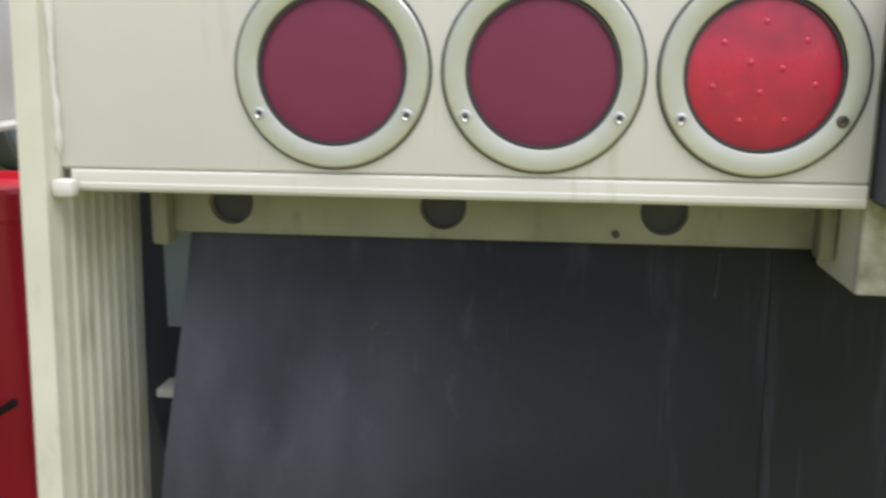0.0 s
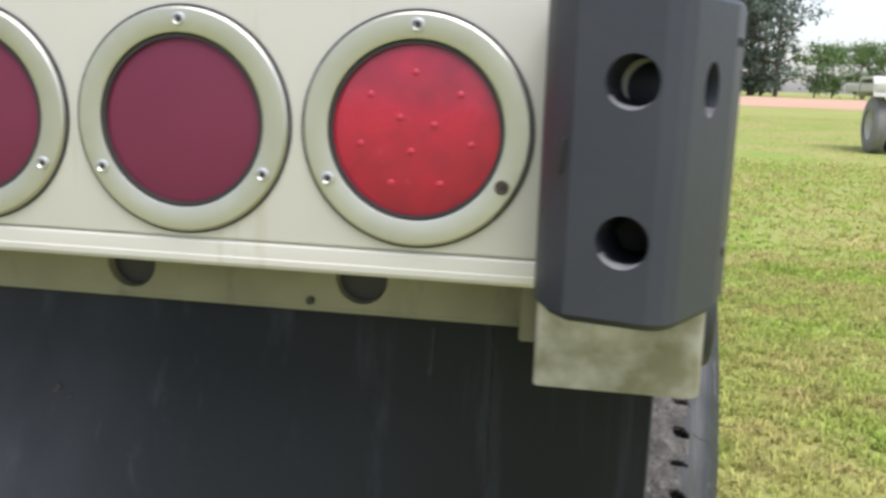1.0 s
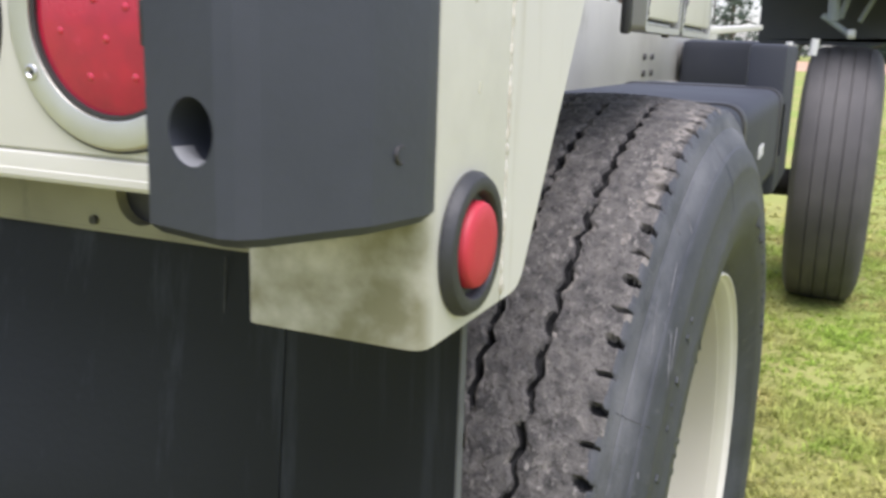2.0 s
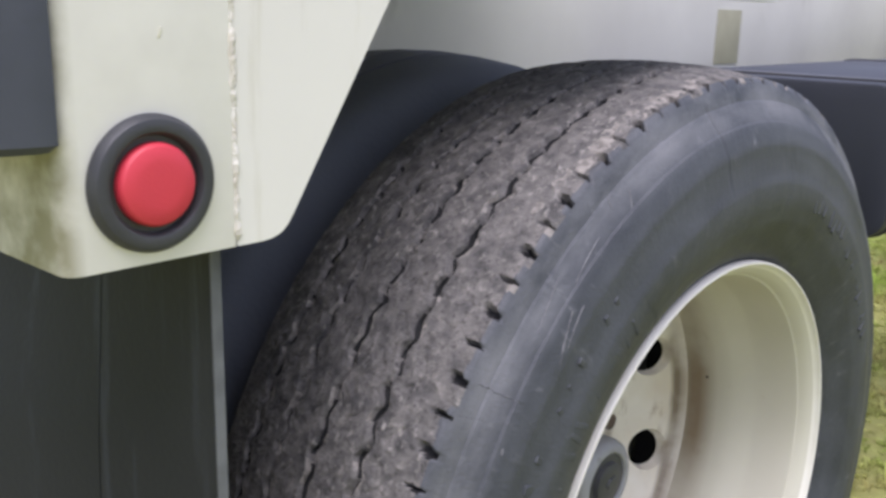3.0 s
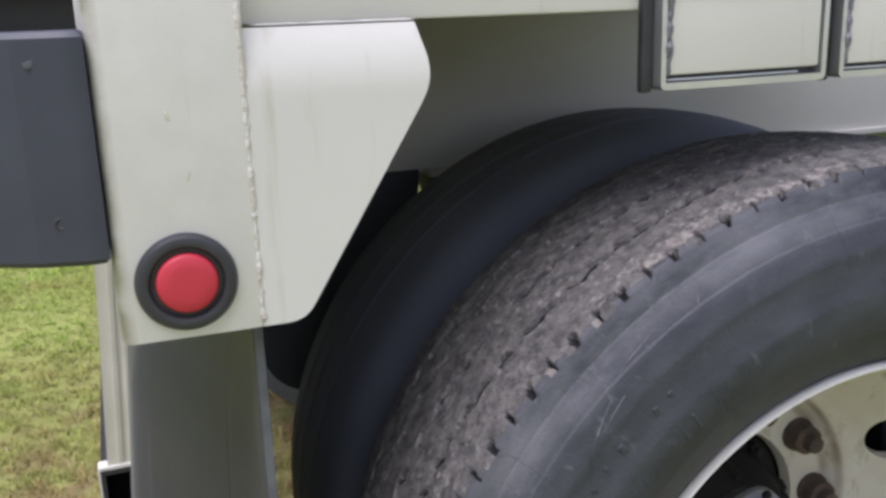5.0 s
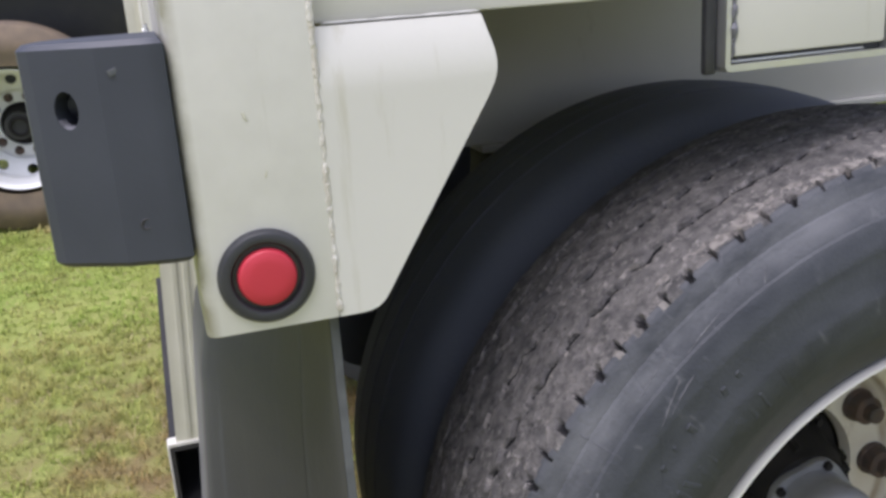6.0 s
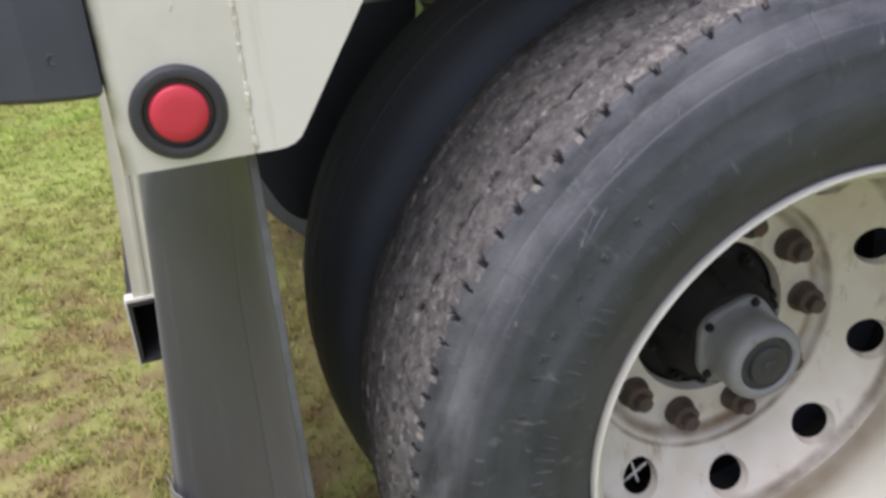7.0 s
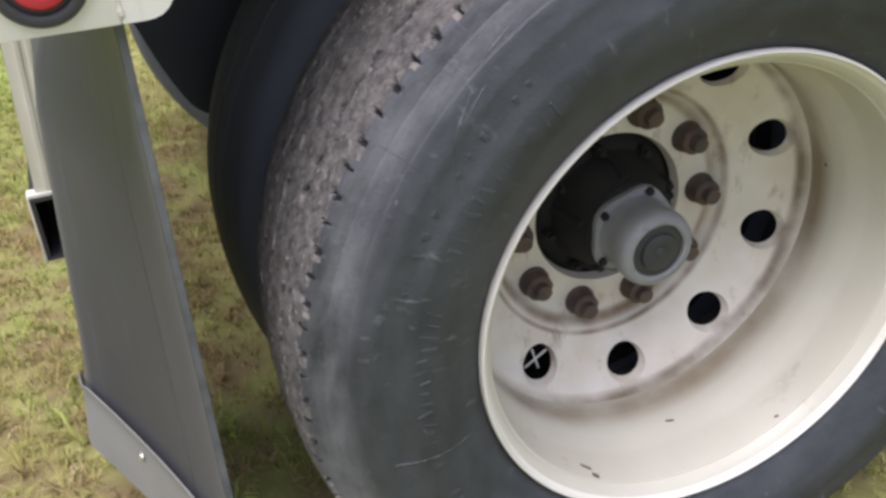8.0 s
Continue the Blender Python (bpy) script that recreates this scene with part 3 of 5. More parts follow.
def car(paint, label, base, turn):
    """A parked car at the world's origin, moved to its place at the end."""
    t = thing("car", (0, 0, 0), label, "car", "cars parked on the field")
    side = rounded([(-2.15, 0.35), (2.15, 0.35), (2.2, 0.75), (1.15, 0.98), (0.55, 1.45), (-1.2, 1.48), (-2.0, 1.02), (-2.2, 0.9)],
                   [0.1, 0.1, 0.15, 0.2, 0.25, 0.25, 0.2, 0.1], 4)
    part("body", prism(side, -0.86, 0.86, "y", 0.05), paint, t)
    glass = rounded([(-1.85, 1.0), (1.05, 0.99), (0.52, 1.38), (-1.16, 1.41)], [0.05] * 4, 3)
    for y in (-0.865, 0.845):
        part("side_window", prism(glass, y, y + 0.02, "y"), CARGLASS, t)
    for x in (-1.35, 1.35):
        for y in (-0.88, 0.68):
            bm = lathe([(0, 0), (0, 0.31), (0.03, 0.33), (0.17, 0.33), (0.2, 0.31), (0.2, 0)], 0, 0.33, 24)
            w = part("wheel", turned(bm, Matrix.Translation((x, y, 0)) @ Matrix.Rotation(radians(90), 4, "Z")), SHADE_TYRE, t)
            bm = lathe([(-0.012, 0), (-0.012, 0.19), (0.21, 0.19), (0.21, 0)], 0, 0.33, 20)
            part("rim", turned(bm, Matrix.Translation((x, y, 0)) @ Matrix.Rotation(radians(90), 4, "Z")), STEEL, w)
    for x in (-2.2, 2.17):
        for y in (-0.62, 0.62):
            part("headlight" if x > 0 else "tail_light", box((x - 0.02, y - 0.16, 0.72), (x + 0.04, y + 0.16, 0.84), 0.015), STEEL if x > 0 else LENSB, t)
    t.matrix_basis = pose(*base, 0, 0, turn)
    return t


def trailer(x, y):
    """A low flat trailer with twin wheels, parked across the field."""
    t = thing("trailer", (x + 2.5, y + 0.6, 0), "pale grey flat trailer with twin tyres on grass", "trailer")
    part("deck", box((x - 0.08, y, 1.10), (x + 5.2, y + 2.2, 1.26), 0.03), FRAMEC, t)
    part("mudguard", prism(rounded([(y - 0.02, 1.02), (y + 0.12, 1.38), (y + 1.0, 1.38), (y + 1.15, 1.02), (y + 1.10, 1.02), (y + 0.96, 1.33), (y + 0.16, 1.33), (y + 0.03, 1.02)], [0.01, 0.1, 0.1, 0.01, 0.01, 0.08, 0.08, 0.01]), x - 0.10, x + 0.68, "x"), FRAMEC, t)
    tyre = [(0.0, 0.28), (-0.01, 0.40), (0.02, 0.49), (0.05, 0.515), (0.20, 0.515), (0.23, 0.49), (0.26, 0.40), (0.25, 0.28)]
    for dx in (0.0, 0.36, 1.6, 1.96):
        w = part("wheel", turned(lathe([(0.02, 0.285), (0.06, 0.25), (0.12, 0.24), (0.13, 0.0)], 0, 0.51, 24), Matrix.Translation((x + dx, y + 0.55, 0))), FRAMEC, t)
        part("tyre", turned(lathe(tyre, 0, 0.51, 40), Matrix.Translation((x + dx, y + 0.55, 0))), PALETYRE, w)
    part("axle", lathe([(x + 0.1, 0), (x + 0.1, 0.06), (x + 2.1, 0.06), (x + 2.1, 0)], y + 0.55, 0.51, 12), BLACK, t)
    part("prop_leg", box((x + 5.0, y + 1.0, 0.0), (x + 5.1, y + 1.1, 1.10), 0.01), BLACK, t)


trailer(5.13, 16.9)
car(SILVER, "pale car parked far off before the trees", (15.9, 146, 0), 70)
car(WHITEP, "white car parked far off before the trees", (12.4, 147, 0), 100)
car(GREYP, "dark car parked far off before the trees", (9.2, 148, 0), 85)


# ---- the flatbed truck ----
TRUCK = thing("utility_truck", (-0.66, 2.2, 0), "cream utility truck with dual rear wheels parked on grass", "truck")

part("rear_panel", box((-0.206, 0.006, 0.9675), (0.3665, 0.026, 1.34), 0.0015), CREAM, TRUCK)
lip = [(0.0065, 0.9658), (0.0054, 0.9656), (0.0050, 0.9650), (0.0049, 0.9640), (0.0051, 0.9565), (0.0045, 0.9560), (0.0047, 0.9525), (0.0054, 0.9510), (0.0062, 0.9500), (0.026, 0.9505), (0.026, 0.9658)]
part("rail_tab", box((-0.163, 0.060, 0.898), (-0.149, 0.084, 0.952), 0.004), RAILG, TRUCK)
part("seam_filler", box((-0.205, 0.0085, 0.9656), (0.366, 0.0255, 0.9677), 0), GRIMY, TRUCK)
part("trim_lip", prism(lip, -0.197, 0.366, "x"), CREAM, TRUCK, angle=14)
part("trim_end", box((-0.206, -0.0100, 0.947), (-0.189, 0.002, 0.960), 0.004), CREAM, TRUCK)


def bead(a, b, r, n, seed, squash=1.0):
    """An uneven bead of weld or sealant from a to b."""
    rng = random.Random(seed)
    bm, rings = bmesh.new(), []
    a, b = Vector(a), Vector(b)
    q = (b - a).to_track_quat("Z", "Y")
    for k in range(n + 1):
        c = a.lerp(b, k / n) + Vector((rng.uniform(-1, 1), rng.uniform(-1, 1), 0)) * r * 0.18
        s = r * rng.uniform(0.65, 1.25) * (0.3 if k in (0, n) else 1)
        rings.append([bm.verts.new(c + q @ Vector((s * math.cos(math.tau * j / 8), s * squash * math.sin(math.tau * j / 8), 0))) for j in range(8)])
    for u, v in zip(rings, rings[1:]):
        for j in range(8):
            bm.faces.new([u[j], u[(j + 1) % 8], v[(j + 1) % 8], v[j]])
    return bm


part("weld_bead", bead((-0.2045, 0.004, 0.975), (-0.2045, 0.004, 1.33), 0.0032, 46, 2), CREAM, TRUCK, "lumpy painted weld")


def rail():
    bm = bmesh.new()
    place = lambda u, v, d: (u, 0.075 + d, v)
    cuts = [-0.15, -0.02, 0.153, 0.366]
    for k, c in enumerate((-0.101, 0.071, 0.2425)):
        holed_patch(bm, cuts[k], cuts[k + 1], 0.9095, 0.956, c, 0.9325, 0.0185, 0.0185, place, 0.008, 28)
    bmesh.ops.remove_doubles(bm, verts=bm.verts, dist=1e-4)
    box((-0.15, 0.0752, 0.9068), (0.366, 0.087, 0.9093), 0, bm=bm)
    return bm


cross = part("rear_crossrail", rail(), RAILG, TRUCK, "grimy cream cross rail with round holes, coloured darker for its shade")
for x in (-0.101, 0.071, 0.2425):
    part("plug", turned(lathe([(0, 0), (0, 0.0195), (0.001, 0.0195)], 0, 0, 20), Matrix.Translation((x, 0.0835, 0.9325)) @ Matrix.Rotation(radians(90), 4, "Z")), BLACK, cross)
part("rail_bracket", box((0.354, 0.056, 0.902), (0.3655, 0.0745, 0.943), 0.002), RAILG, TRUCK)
part("rail_bolt", turned(lathe([(-0.002, 0), (-0.002, 0.003), (0.002, 0.003)], 0, 0, 8), Matrix.Translation((0.206, 0.0742, 0.9142)) @ Matrix.Rotation(radians(90), 4, "Z")), BLACK, TRUCK)


def tail_lamp(x, lens, label, diodes):
    z = 1.0392
    face = Matrix.Translation((x, 0.006, z)) @ Matrix.Rotation(radians(-90), 4, "Z")
    ring = [(0.0, 0.0685), (0.0022, 0.0684), (0.0034, 0.0678), (0.0041, 0.0668), (0.0046, 0.0540), (0.0042, 0.0530), (0.0020, 0.0523), (0.0, 0.0522)]
    lamp = part("tail_lamp", turned(lathe(ring, 0, 0, 72, True), face), STEEL, TRUCK, label, angle=25)
    part("gasket", turned(lathe([(0.0, 0.0700), (0.0014, 0.0698), (0.0014, 0.0684), (0, 0.0684)], 0, 0, 64, True), face), GROMMET, lamp)
    part("lens_rim", turned(lathe([(0.0005, 0.0523), (0.0030, 0.0519), (0.0030, 0.0500), (0.0005, 0.0500)], 0, 0, 64, True), face), BLACK, lamp)
    dome = [(0.0006, 0.0502), (0.0011, 0.047), (0.0021, 0.034), (0.0027, 0.018), (0.003, 0.0)]
    part("lens", turned(lathe(dome, 0, 0, 56), face), lens, lamp)
    for a in (90, 210, 330):
        sy, sz = 0.0605 * math.cos(radians(a)), 0.0605 * math.sin(radians(a))
        sc = lathe([(0.0042, 0.0044), (0.0053, 0.0042), (0.0057, 0.0030), (0.0049, 0.0022), (0.0040, 0.0017), (0.0040, 0)], sy, sz, 14)
        sw = part("screw", turned(sc, face), RUST if a == 330 and diodes else ALU, lamp)
        part("screw_recess", turned(lathe([(0.0040, 0.0020), (0.0046, 0.0017), (0.0047, 0)], sy, sz, 8), face), BLACK, sw)
    if diodes:
        for k in range(10):
            r, a = (0.034, 40 + 360 / 7 * k) if k < 7 else (0.012, 20 + 120 * k)
            sy, sz = r * math.cos(radians(a)), r * math.sin(radians(a))
            top = 0.0032 - 0.0011 * (r / 0.036) ** 2
            dot = lathe([(top - 0.001, 0.0024), (top, 0.0022), (top + 0.0005, 0.0013), (top + 0.0006, 0)], sy, sz, 12)
            part("diode", turned(dot, face), DIODE, lamp)
    tagged(lamp, group="tail lamps in the rear panel")
    return lamp


tail_lamp(0.0, LENS, "round dull red lamp in a steel ring", False)
tail_lamp(0.146, LENS, "round dull red lamp in a steel ring", False)
tail_lamp(0.292, LENSB, "round bright red lamp with small diodes", True)

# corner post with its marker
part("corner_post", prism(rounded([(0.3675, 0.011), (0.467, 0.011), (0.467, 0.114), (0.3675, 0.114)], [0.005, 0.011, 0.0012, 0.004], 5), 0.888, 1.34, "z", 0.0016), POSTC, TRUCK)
part("sealant_seam", bead((0.4664, 0.1146, 0.892), (0.4660, 0.1146, 1.33), 0.0024, 110, 5, 0.8), CAULK, TRUCK, "cracked cream sealant bead")
MY, MZ = 0.061, 0.932
grom = [(0.4675, 0.0372), (0.470, 0.0370), (0.4735, 0.0345), (0.4745, 0.0310), (0.4738, 0.0280), (0.4715, 0.0266), (0.4690, 0.0258), (0.4675, 0.0256)]
marker = part("side_marker", lathe(grom, MY, MZ, 56), GROMMET, TRUCK, "black rubber marker ring")
part("marker_lens", lathe([(0.4680, 0.0226), (0.4725, 0.0224), (0.4748, 0.0214), (0.4757, 0.0202), (0.4762, 0.012), (0.4763, 0)], MY, MZ, 48), MARK, marker, "flat red lens")
part("marker_well", lathe([(0.4676, 0.0268), (0.4686, 0.0262), (0.4686, 0.0215)], MY, MZ, 40), BLACK, marker)


for y, z, w, h, tilt in ((0.0595, 1.054, 0.0012, 0.0034, 20), (0.0700, 1.010, 0.0007, 0.0030, -15)):
    part("paint_chip", turned(box((-0.0003, -w, -h), (0.0004, w, h), 0.0003), pose(0.4671, y, z, tilt)), GRIMY, TRUCK)


def gusset():
    bm = bmesh.new()
    edge = [(0.8885, 0.137), (0.8893, 0.144), (0.8915, 0.1505), (0.896, 0.156), (0.902, 0.1603), (1.05, 0.2535), (1.06, 0.2588), (1.068, 0.2612), (1.076, 0.2618), (1.086, 0.2608), (1.100, 0.257), (1.112, 0.2545)]
    front, back = [], []
    zs = sorted({z for z, _ in edge} | {1.062 + 0.004 * k for k in range(12)} | {0.93, 0.96, 1.0, 1.03})
    for z in zs:
        y = np.interp(z, [e[0] for e in edge], [e[1] for e in edge]) - 0.004
        x = 0.4668 - 0.012 * max(0, (z - 1.064) / 0.048) ** 2
        front.append([bm.verts.new((x, yy, z)) for yy in (0.1145, (0.1145 + y) / 2, y)])
        back.append([bm.verts.new((x - 0.005, yy, z)) for yy in (0.1145, (0.1145 + y) / 2, y)])
    for g in (front, back):
        for a, b in zip(g, g[1:]):
            for k in (0, 1):
                bm.faces.new([a[k], a[k + 1], b[k + 1], b[k]])
    for a, b, c, d in zip(front, front[1:], back, back[1:]):
        bm.faces.new([a[2], b[2], d[2], c[2]])
    bm.faces.new([*front[0], *back[0][::-1]])
    return bm


part("gusset", gusset(), CREAM, TRUCK, angle=60)
part("side_rail", box((0.418, 0.1145, 1.1135), (0.4445, 0.95, 1.34), 0.004), CREAM, TRUCK)
part("weld_bead", bead((0.4432, 0.125, 1.1135), (0.4432, 0.255, 1.1135), 0.0018, 16, 9, 0.7), CREAM, TRUCK)
part("deck_floor", box((-0.42, 0.027, 1.2), (0.417, 0.95, 1.24), 0.004), FRAMEC, TRUCK)


# Unseen middle of the deck, added to darken the ground under the truck.
part("deck_middle", box((-1.72, 0.08, 1.205), (-0.421, 0.95, 1.235), 0.004), FRAMEC, TRUCK)
# Unseen slabs with bearers, added above the wheels to hold off sky light.
for x0, x1, b in ((-0.27, 0.44, -0.225), (-1.76, -1.05, -1.10)):
    deck = part("truck_deck", box((x0, 0.03, 1.46), (x1, 1.05, 1.54), 0.006), FRAMEC, TRUCK, "unseen flat deck added to shade the wheels")
    part("deck_bearer", box((b - 0.04, 0.14, 1.345), (b + 0.04, 1.00, 1.4585), 0.004), FRAMEC, deck)


def stake_pocket(y0, y1):
    top = 1.20
    p = part("stake_pocket", box((0.445, y0 + 0.0085, 1.0590), (0.4645, y1 - 0.0075, top), 0.003), CREAM, TRUCK, "stake pocket with a bright metal edge")
    u = rounded([(y0, top), (y0, 1.0465), (y1, 1.0465), (y1, top), (y1 - 0.005, top), (y1 - 0.005, 1.0525), (y0 + 0.005, 1.0525), (y0 + 0.005, top)],
                [0, 0.006, 0.006, 0, 0, 0, 0, 0])
    part("pocket_edge", prism(u, 0.445, 0.4655, "x"), ALU, p)
    part("pocket_gasket", box((0.4447, y0 - 0.0115, 1.044), (0.4535, y0 - 0.0005, top), 0.003), GROMMET, p)
    part("pocket_caulk", bead((0.4635, y0 + 0.0085, 1.058), (0.4640, y0 + 0.0095, top), 0.0050, 34, 7, 0.6), SEALG, p, "ragged grey sealant")
    part("pocket_slot", box((0.4450, y0 + 0.006, 1.0525), (0.4560, y1 - 0.006, 1.0585), 0.0005), GROMMET, p)
    part("slot_lip", box((0.4563, y0 + 0.010, 1.0538), (0.4600, y1 - 0.026, 1.0556), 0.0006), ALU, p)
    part("pocket_ridge", box((0.4640, y0 + 0.0105, 1.1255), (0.4668, y1 - 0.0085, 1.1330), 0.0012), CREAM, p)
    tagged(p, group="stake pockets along the deck")
    return p


for y0, y1 in ((0.4655, 0.640), (0.6555, 0.862)):
    stake_pocket(y0, y1)


# the rubber bumper block
def bumper():
    bm = bmesh.new()
    plan = [(0.3695, 0.0105), (0.3695, -0.047), (0.3755, -0.064), (0.386, -0.0785), (0.426, -0.0885), (0.434, -0.087), (0.4405, -0.080), (0.4635, -0.036), (0.4715, -0.004), (0.4720, 0.005), (0.4705, 0.0105)]
    z0, z1 = 0.957, 1.111
    # faces with holes: the rear face between two of the corners, and the chamfer
    def face(a, b, holes):
        a, b = Vector(a), Vector(b)
        n = Vector((-(b - a).y, (b - a).x)).normalized()
        place = lambda u, v, d: (*(a.lerp(b, u) + n * d), v)
        cuts = [z0, *[(p[1] + q[1]) / 2 for p, q in zip(holes, holes[1:])], z1]
        ln = (b - a).length
        for k, (u, v, ru, rv) in enumerate(holes):
            holed_patch(bm, 0, 1, cuts[k], cuts[k + 1], u, v, ru / ln, rv, place, 0.042, 28)
    face(plan[3], plan[4], [(0.66, 0.9955, 0.0132, 0.0132), (0.66, 1.0715, 0.0132, 0.0132)])
    face(plan[6], plan[7], [(0.45, 1.069, 0.009, 0.0135)])
    done = {(3, 4), (6, 7)}
    vs = [(bm.verts.new((x, y, z0)), bm.verts.new((x, y, z1))) for x, y in plan]
    for k in range(len(plan)):
        if (k, k + 1) not in done:
            a, b = vs[k], vs[(k + 1) % len(plan)]
            bm.faces.new([a[0], b[0], b[1], a[1]])
    for e, sgn in ((0, -1), (1, 1)):
        inner = [bm.verts.new((x + (0.42 - x) * 0.08, y + (-0.03 - y) * 0.08, (z0, z1)[e] + sgn * 0.004)) for x, y in plan]
        for k in range(len(plan)):
            bm.faces.new([vs[k - 1][e], vs[k][e], inner[k], inner[k - 1]])
        bm.faces.new(inner)
    bmesh.ops.remove_doubles(bm, verts=bm.verts, dist=2e-4)
    return bm


bb = part("bumper_block", bumper(), BUMP, TRUCK, "scuffed black moulded rubber bumper", angle=28)


def hole_dust(a, b, u, z, ru, rv):
    """A pale arc along the foot of a bumper hole: light caught there, painted with a dusty film."""
    a, b = Vector(a), Vector(b)
    along, bm, rows = (b - a).normalized(), bmesh.new(), []
    deep = Vector((-along.y, along.x))
    for k in range(13):
        w = radians(-150 + 110 * k / 12)
        s = math.sin(math.pi * (0.05 + 0.9 * k / 12))
        rows.append([bm.verts.new((*(a.lerp(b, u) + along * ru * f * math.cos(w) + deep * d), z + rv * f * math.sin(w))) for d, f in ((0.0004, 0.985), (0.0008 + 0.006 * s, 0.985 - 0.14 * s), (0.010, 0.975))])
    for p, q in zip(rows, rows[1:]):
        for j in (0, 1):
            bm.faces.new([p[j], p[j + 1], q[j + 1], q[j]])
    return bm


for a, b, u, z, ru, rv in (((0.386, -0.0785), (0.426, -0.0885), 0.66, 0.9955, 0.0132, 0.0132), ((0.386, -0.0785), (0.426, -0.0885), 0.66, 1.0715, 0.0132, 0.0132), ((0.4405, -0.080), (0.4635, -0.036), 0.45, 1.069, 0.009, 0.0135)):
    part("hole_dust", hole_dust(a, b, u, z, ru, rv), SEALG if u < 0.5 else HUBG, bb)

part("bumper_washer", turned(lathe([(0, 0.0122), (0.001, 0.0122), (0.001, 0)], 0, 0, 24), Matrix.Translation((0.4195, -0.046, 1.0715)) @ Matrix.Rotation(radians(-78), 4, "Z")), CREAM, bb)
for x, y, z in ((0.420, -0.046, 0.996),):
    part("bumper_bolt", turned(lathe([(0, 0), (0, 0.0105), (0.006, 0.0105), (0.007, 0.006), (0.007, 0)], 0, 0, 6), Matrix.Translation((x, y, z)) @ Matrix.Rotation(radians(-90), 4, "Z")), DARKIN, bb)
part("bumper_nick", turned(box((-0.0016, -0.002, -0.009), (0.0016, 0.002, 0.009), 0.001), pose(0.3815, -0.0722, 1.035, 0, 8, -54)), BLACK, bb)
part("bumper_dimple", lathe([(0.4662, 0.0), (0.4678, 0.0030), (0.4684, 0.0036), (0.4680, 0.0044), (0.4660, 0.0046)], -0.019, 0.985, 12), BLACK, bb)
part("bumper_scuff", turned(box((-0.0006, -0.0035, -0.0022), (0.0006, 0.0035, 0.0022), 0.0005), pose(0.4668, -0.0250, 1.094, 20, 0, 14)), EDGE, bb)


# the ribbed guard post and its tube
def guard():
    pts = [(-0.226, -0.026), (-0.2062, -0.026)]
    y = -0.012
    while y < 0.118:
        pts += [(-0.2060, y), (-0.2046, y + 0.003), (-0.2046, y + 0.009), (-0.2060, y + 0.012)]
        y += 0.0165
    pts += [(-0.206, 0.128), (-0.226, 0.128)]
    return prism(pts, 0.466, 1.34, "z")


def leaning(bm):
    for v in bm.verts:
        v.co.y += (v.co.z - 0.9) * 0.062 + 0.008
    return bm


part("guard_post", leaning(guard()), GRIMY, TRUCK, "ribbed cream guard post", angle=25)


def tube():
    bm = bmesh.new()
    loops = []
    for x, w in ((-1.12, 0.0), (-0.201, 0.0), (-0.201, 0.006), (-0.5, 0.006)):
        loops.append([bm.verts.new((x, y, z)) for y, z in ((-0.055 + w, 0.355 + w), (0.05 - w, 0.355 + w), (0.05 - w, 0.4655 - w), (-0.055 + w, 0.4655 - w))])
    for a, b in zip(loops, loops[1:]):
        for k in range(4):
            bm.faces.new([a[k - 1], a[k], b[k], b[k - 1]])
    return bm


part("guard_tube", tube(), BLACK, TRUCK, "open black square steel tube", angle=25)
part("tube_edge", box((-0.226, -0.0585, 0.352), (-0.199, -0.0555, 0.47), 0.001), CREAM, TRUCK)
part("tube_cap_strip", box((-0.226, -0.058, 0.4665), (-0.2015, 0.04, 0.4725), 0.001), CREAM, TRUCK)
part("guard_post", box((-1.12, -0.026, 0.466), (-1.086, 0.128, 1.34), 0.003), GRIMY, TRUCK, "cream guard post")

# frame rails, hangers, axle
for s, x in ((1, -0.2), (-1, -1.12)):
    r = part("frame_rail", box((min(x, x - s * 0.008), 0.2, 0.878), (max(x, x - s * 0.008), 6.0, 1.199), 0.002), FRAMEC, TRUCK, "dusty cream steel frame rail")
    part("lower_flange", box((min(x - s * 0.09, x + s * 0.012), 0.48, 0.866), (max(x - s * 0.09, x + s * 0.012), 6.0, 0.8775), 0.002), FRAMEC, r)
    hang = rounded([(0.14, 1.19), (0.145, 0.74), (0.185, 0.625), (0.225, 0.545), (0.32, 0.52), (0.43, 0.60), (0.47, 0.86), (0.47, 1.19)], [0, 0.03, 0.04, 0.04, 0.04, 0.04, 0.03, 0])
    part("spring_hanger", prism(hang, x - 0.052 if s > 0 else x + 0.012, x - 0.012 if s > 0 else x + 0.052, "x", 0.004), HANGC, TRUCK)
for z, y, x in ((1.0, 3.70, 0), (1.0, 3.86, 0), (0.93, 3.70, 0), (0.93, 3.86, 0)):
    part("rail_bolt", lathe([(-0.2, 0.016), (-0.188, 0.015), (-0.188, 0)], y, z, 6), BLACK, TRUCK)
part("rail_decal", box((-0.2, 2.10, 0.915), (-0.197, 2.24, 1.055), 0.0008), STICK, TRUCK)
part("axle", lathe([(-0.62, 0), (-0.62, 0.06), (0.2, 0.06), (0.2, 0)], WY, WZ, 24), DARKIN, TRUCK)
part("hanger_plate", box((-0.193, 0.150, 0.80), (-0.10, 0.156, 0.94), 0.002), STRUT, TRUCK)
part("hanger_ledge", box((-0.195, 0.12, 0.742), (-0.12, 0.152, 0.750), 0.002), FRAMEC, TRUCK)


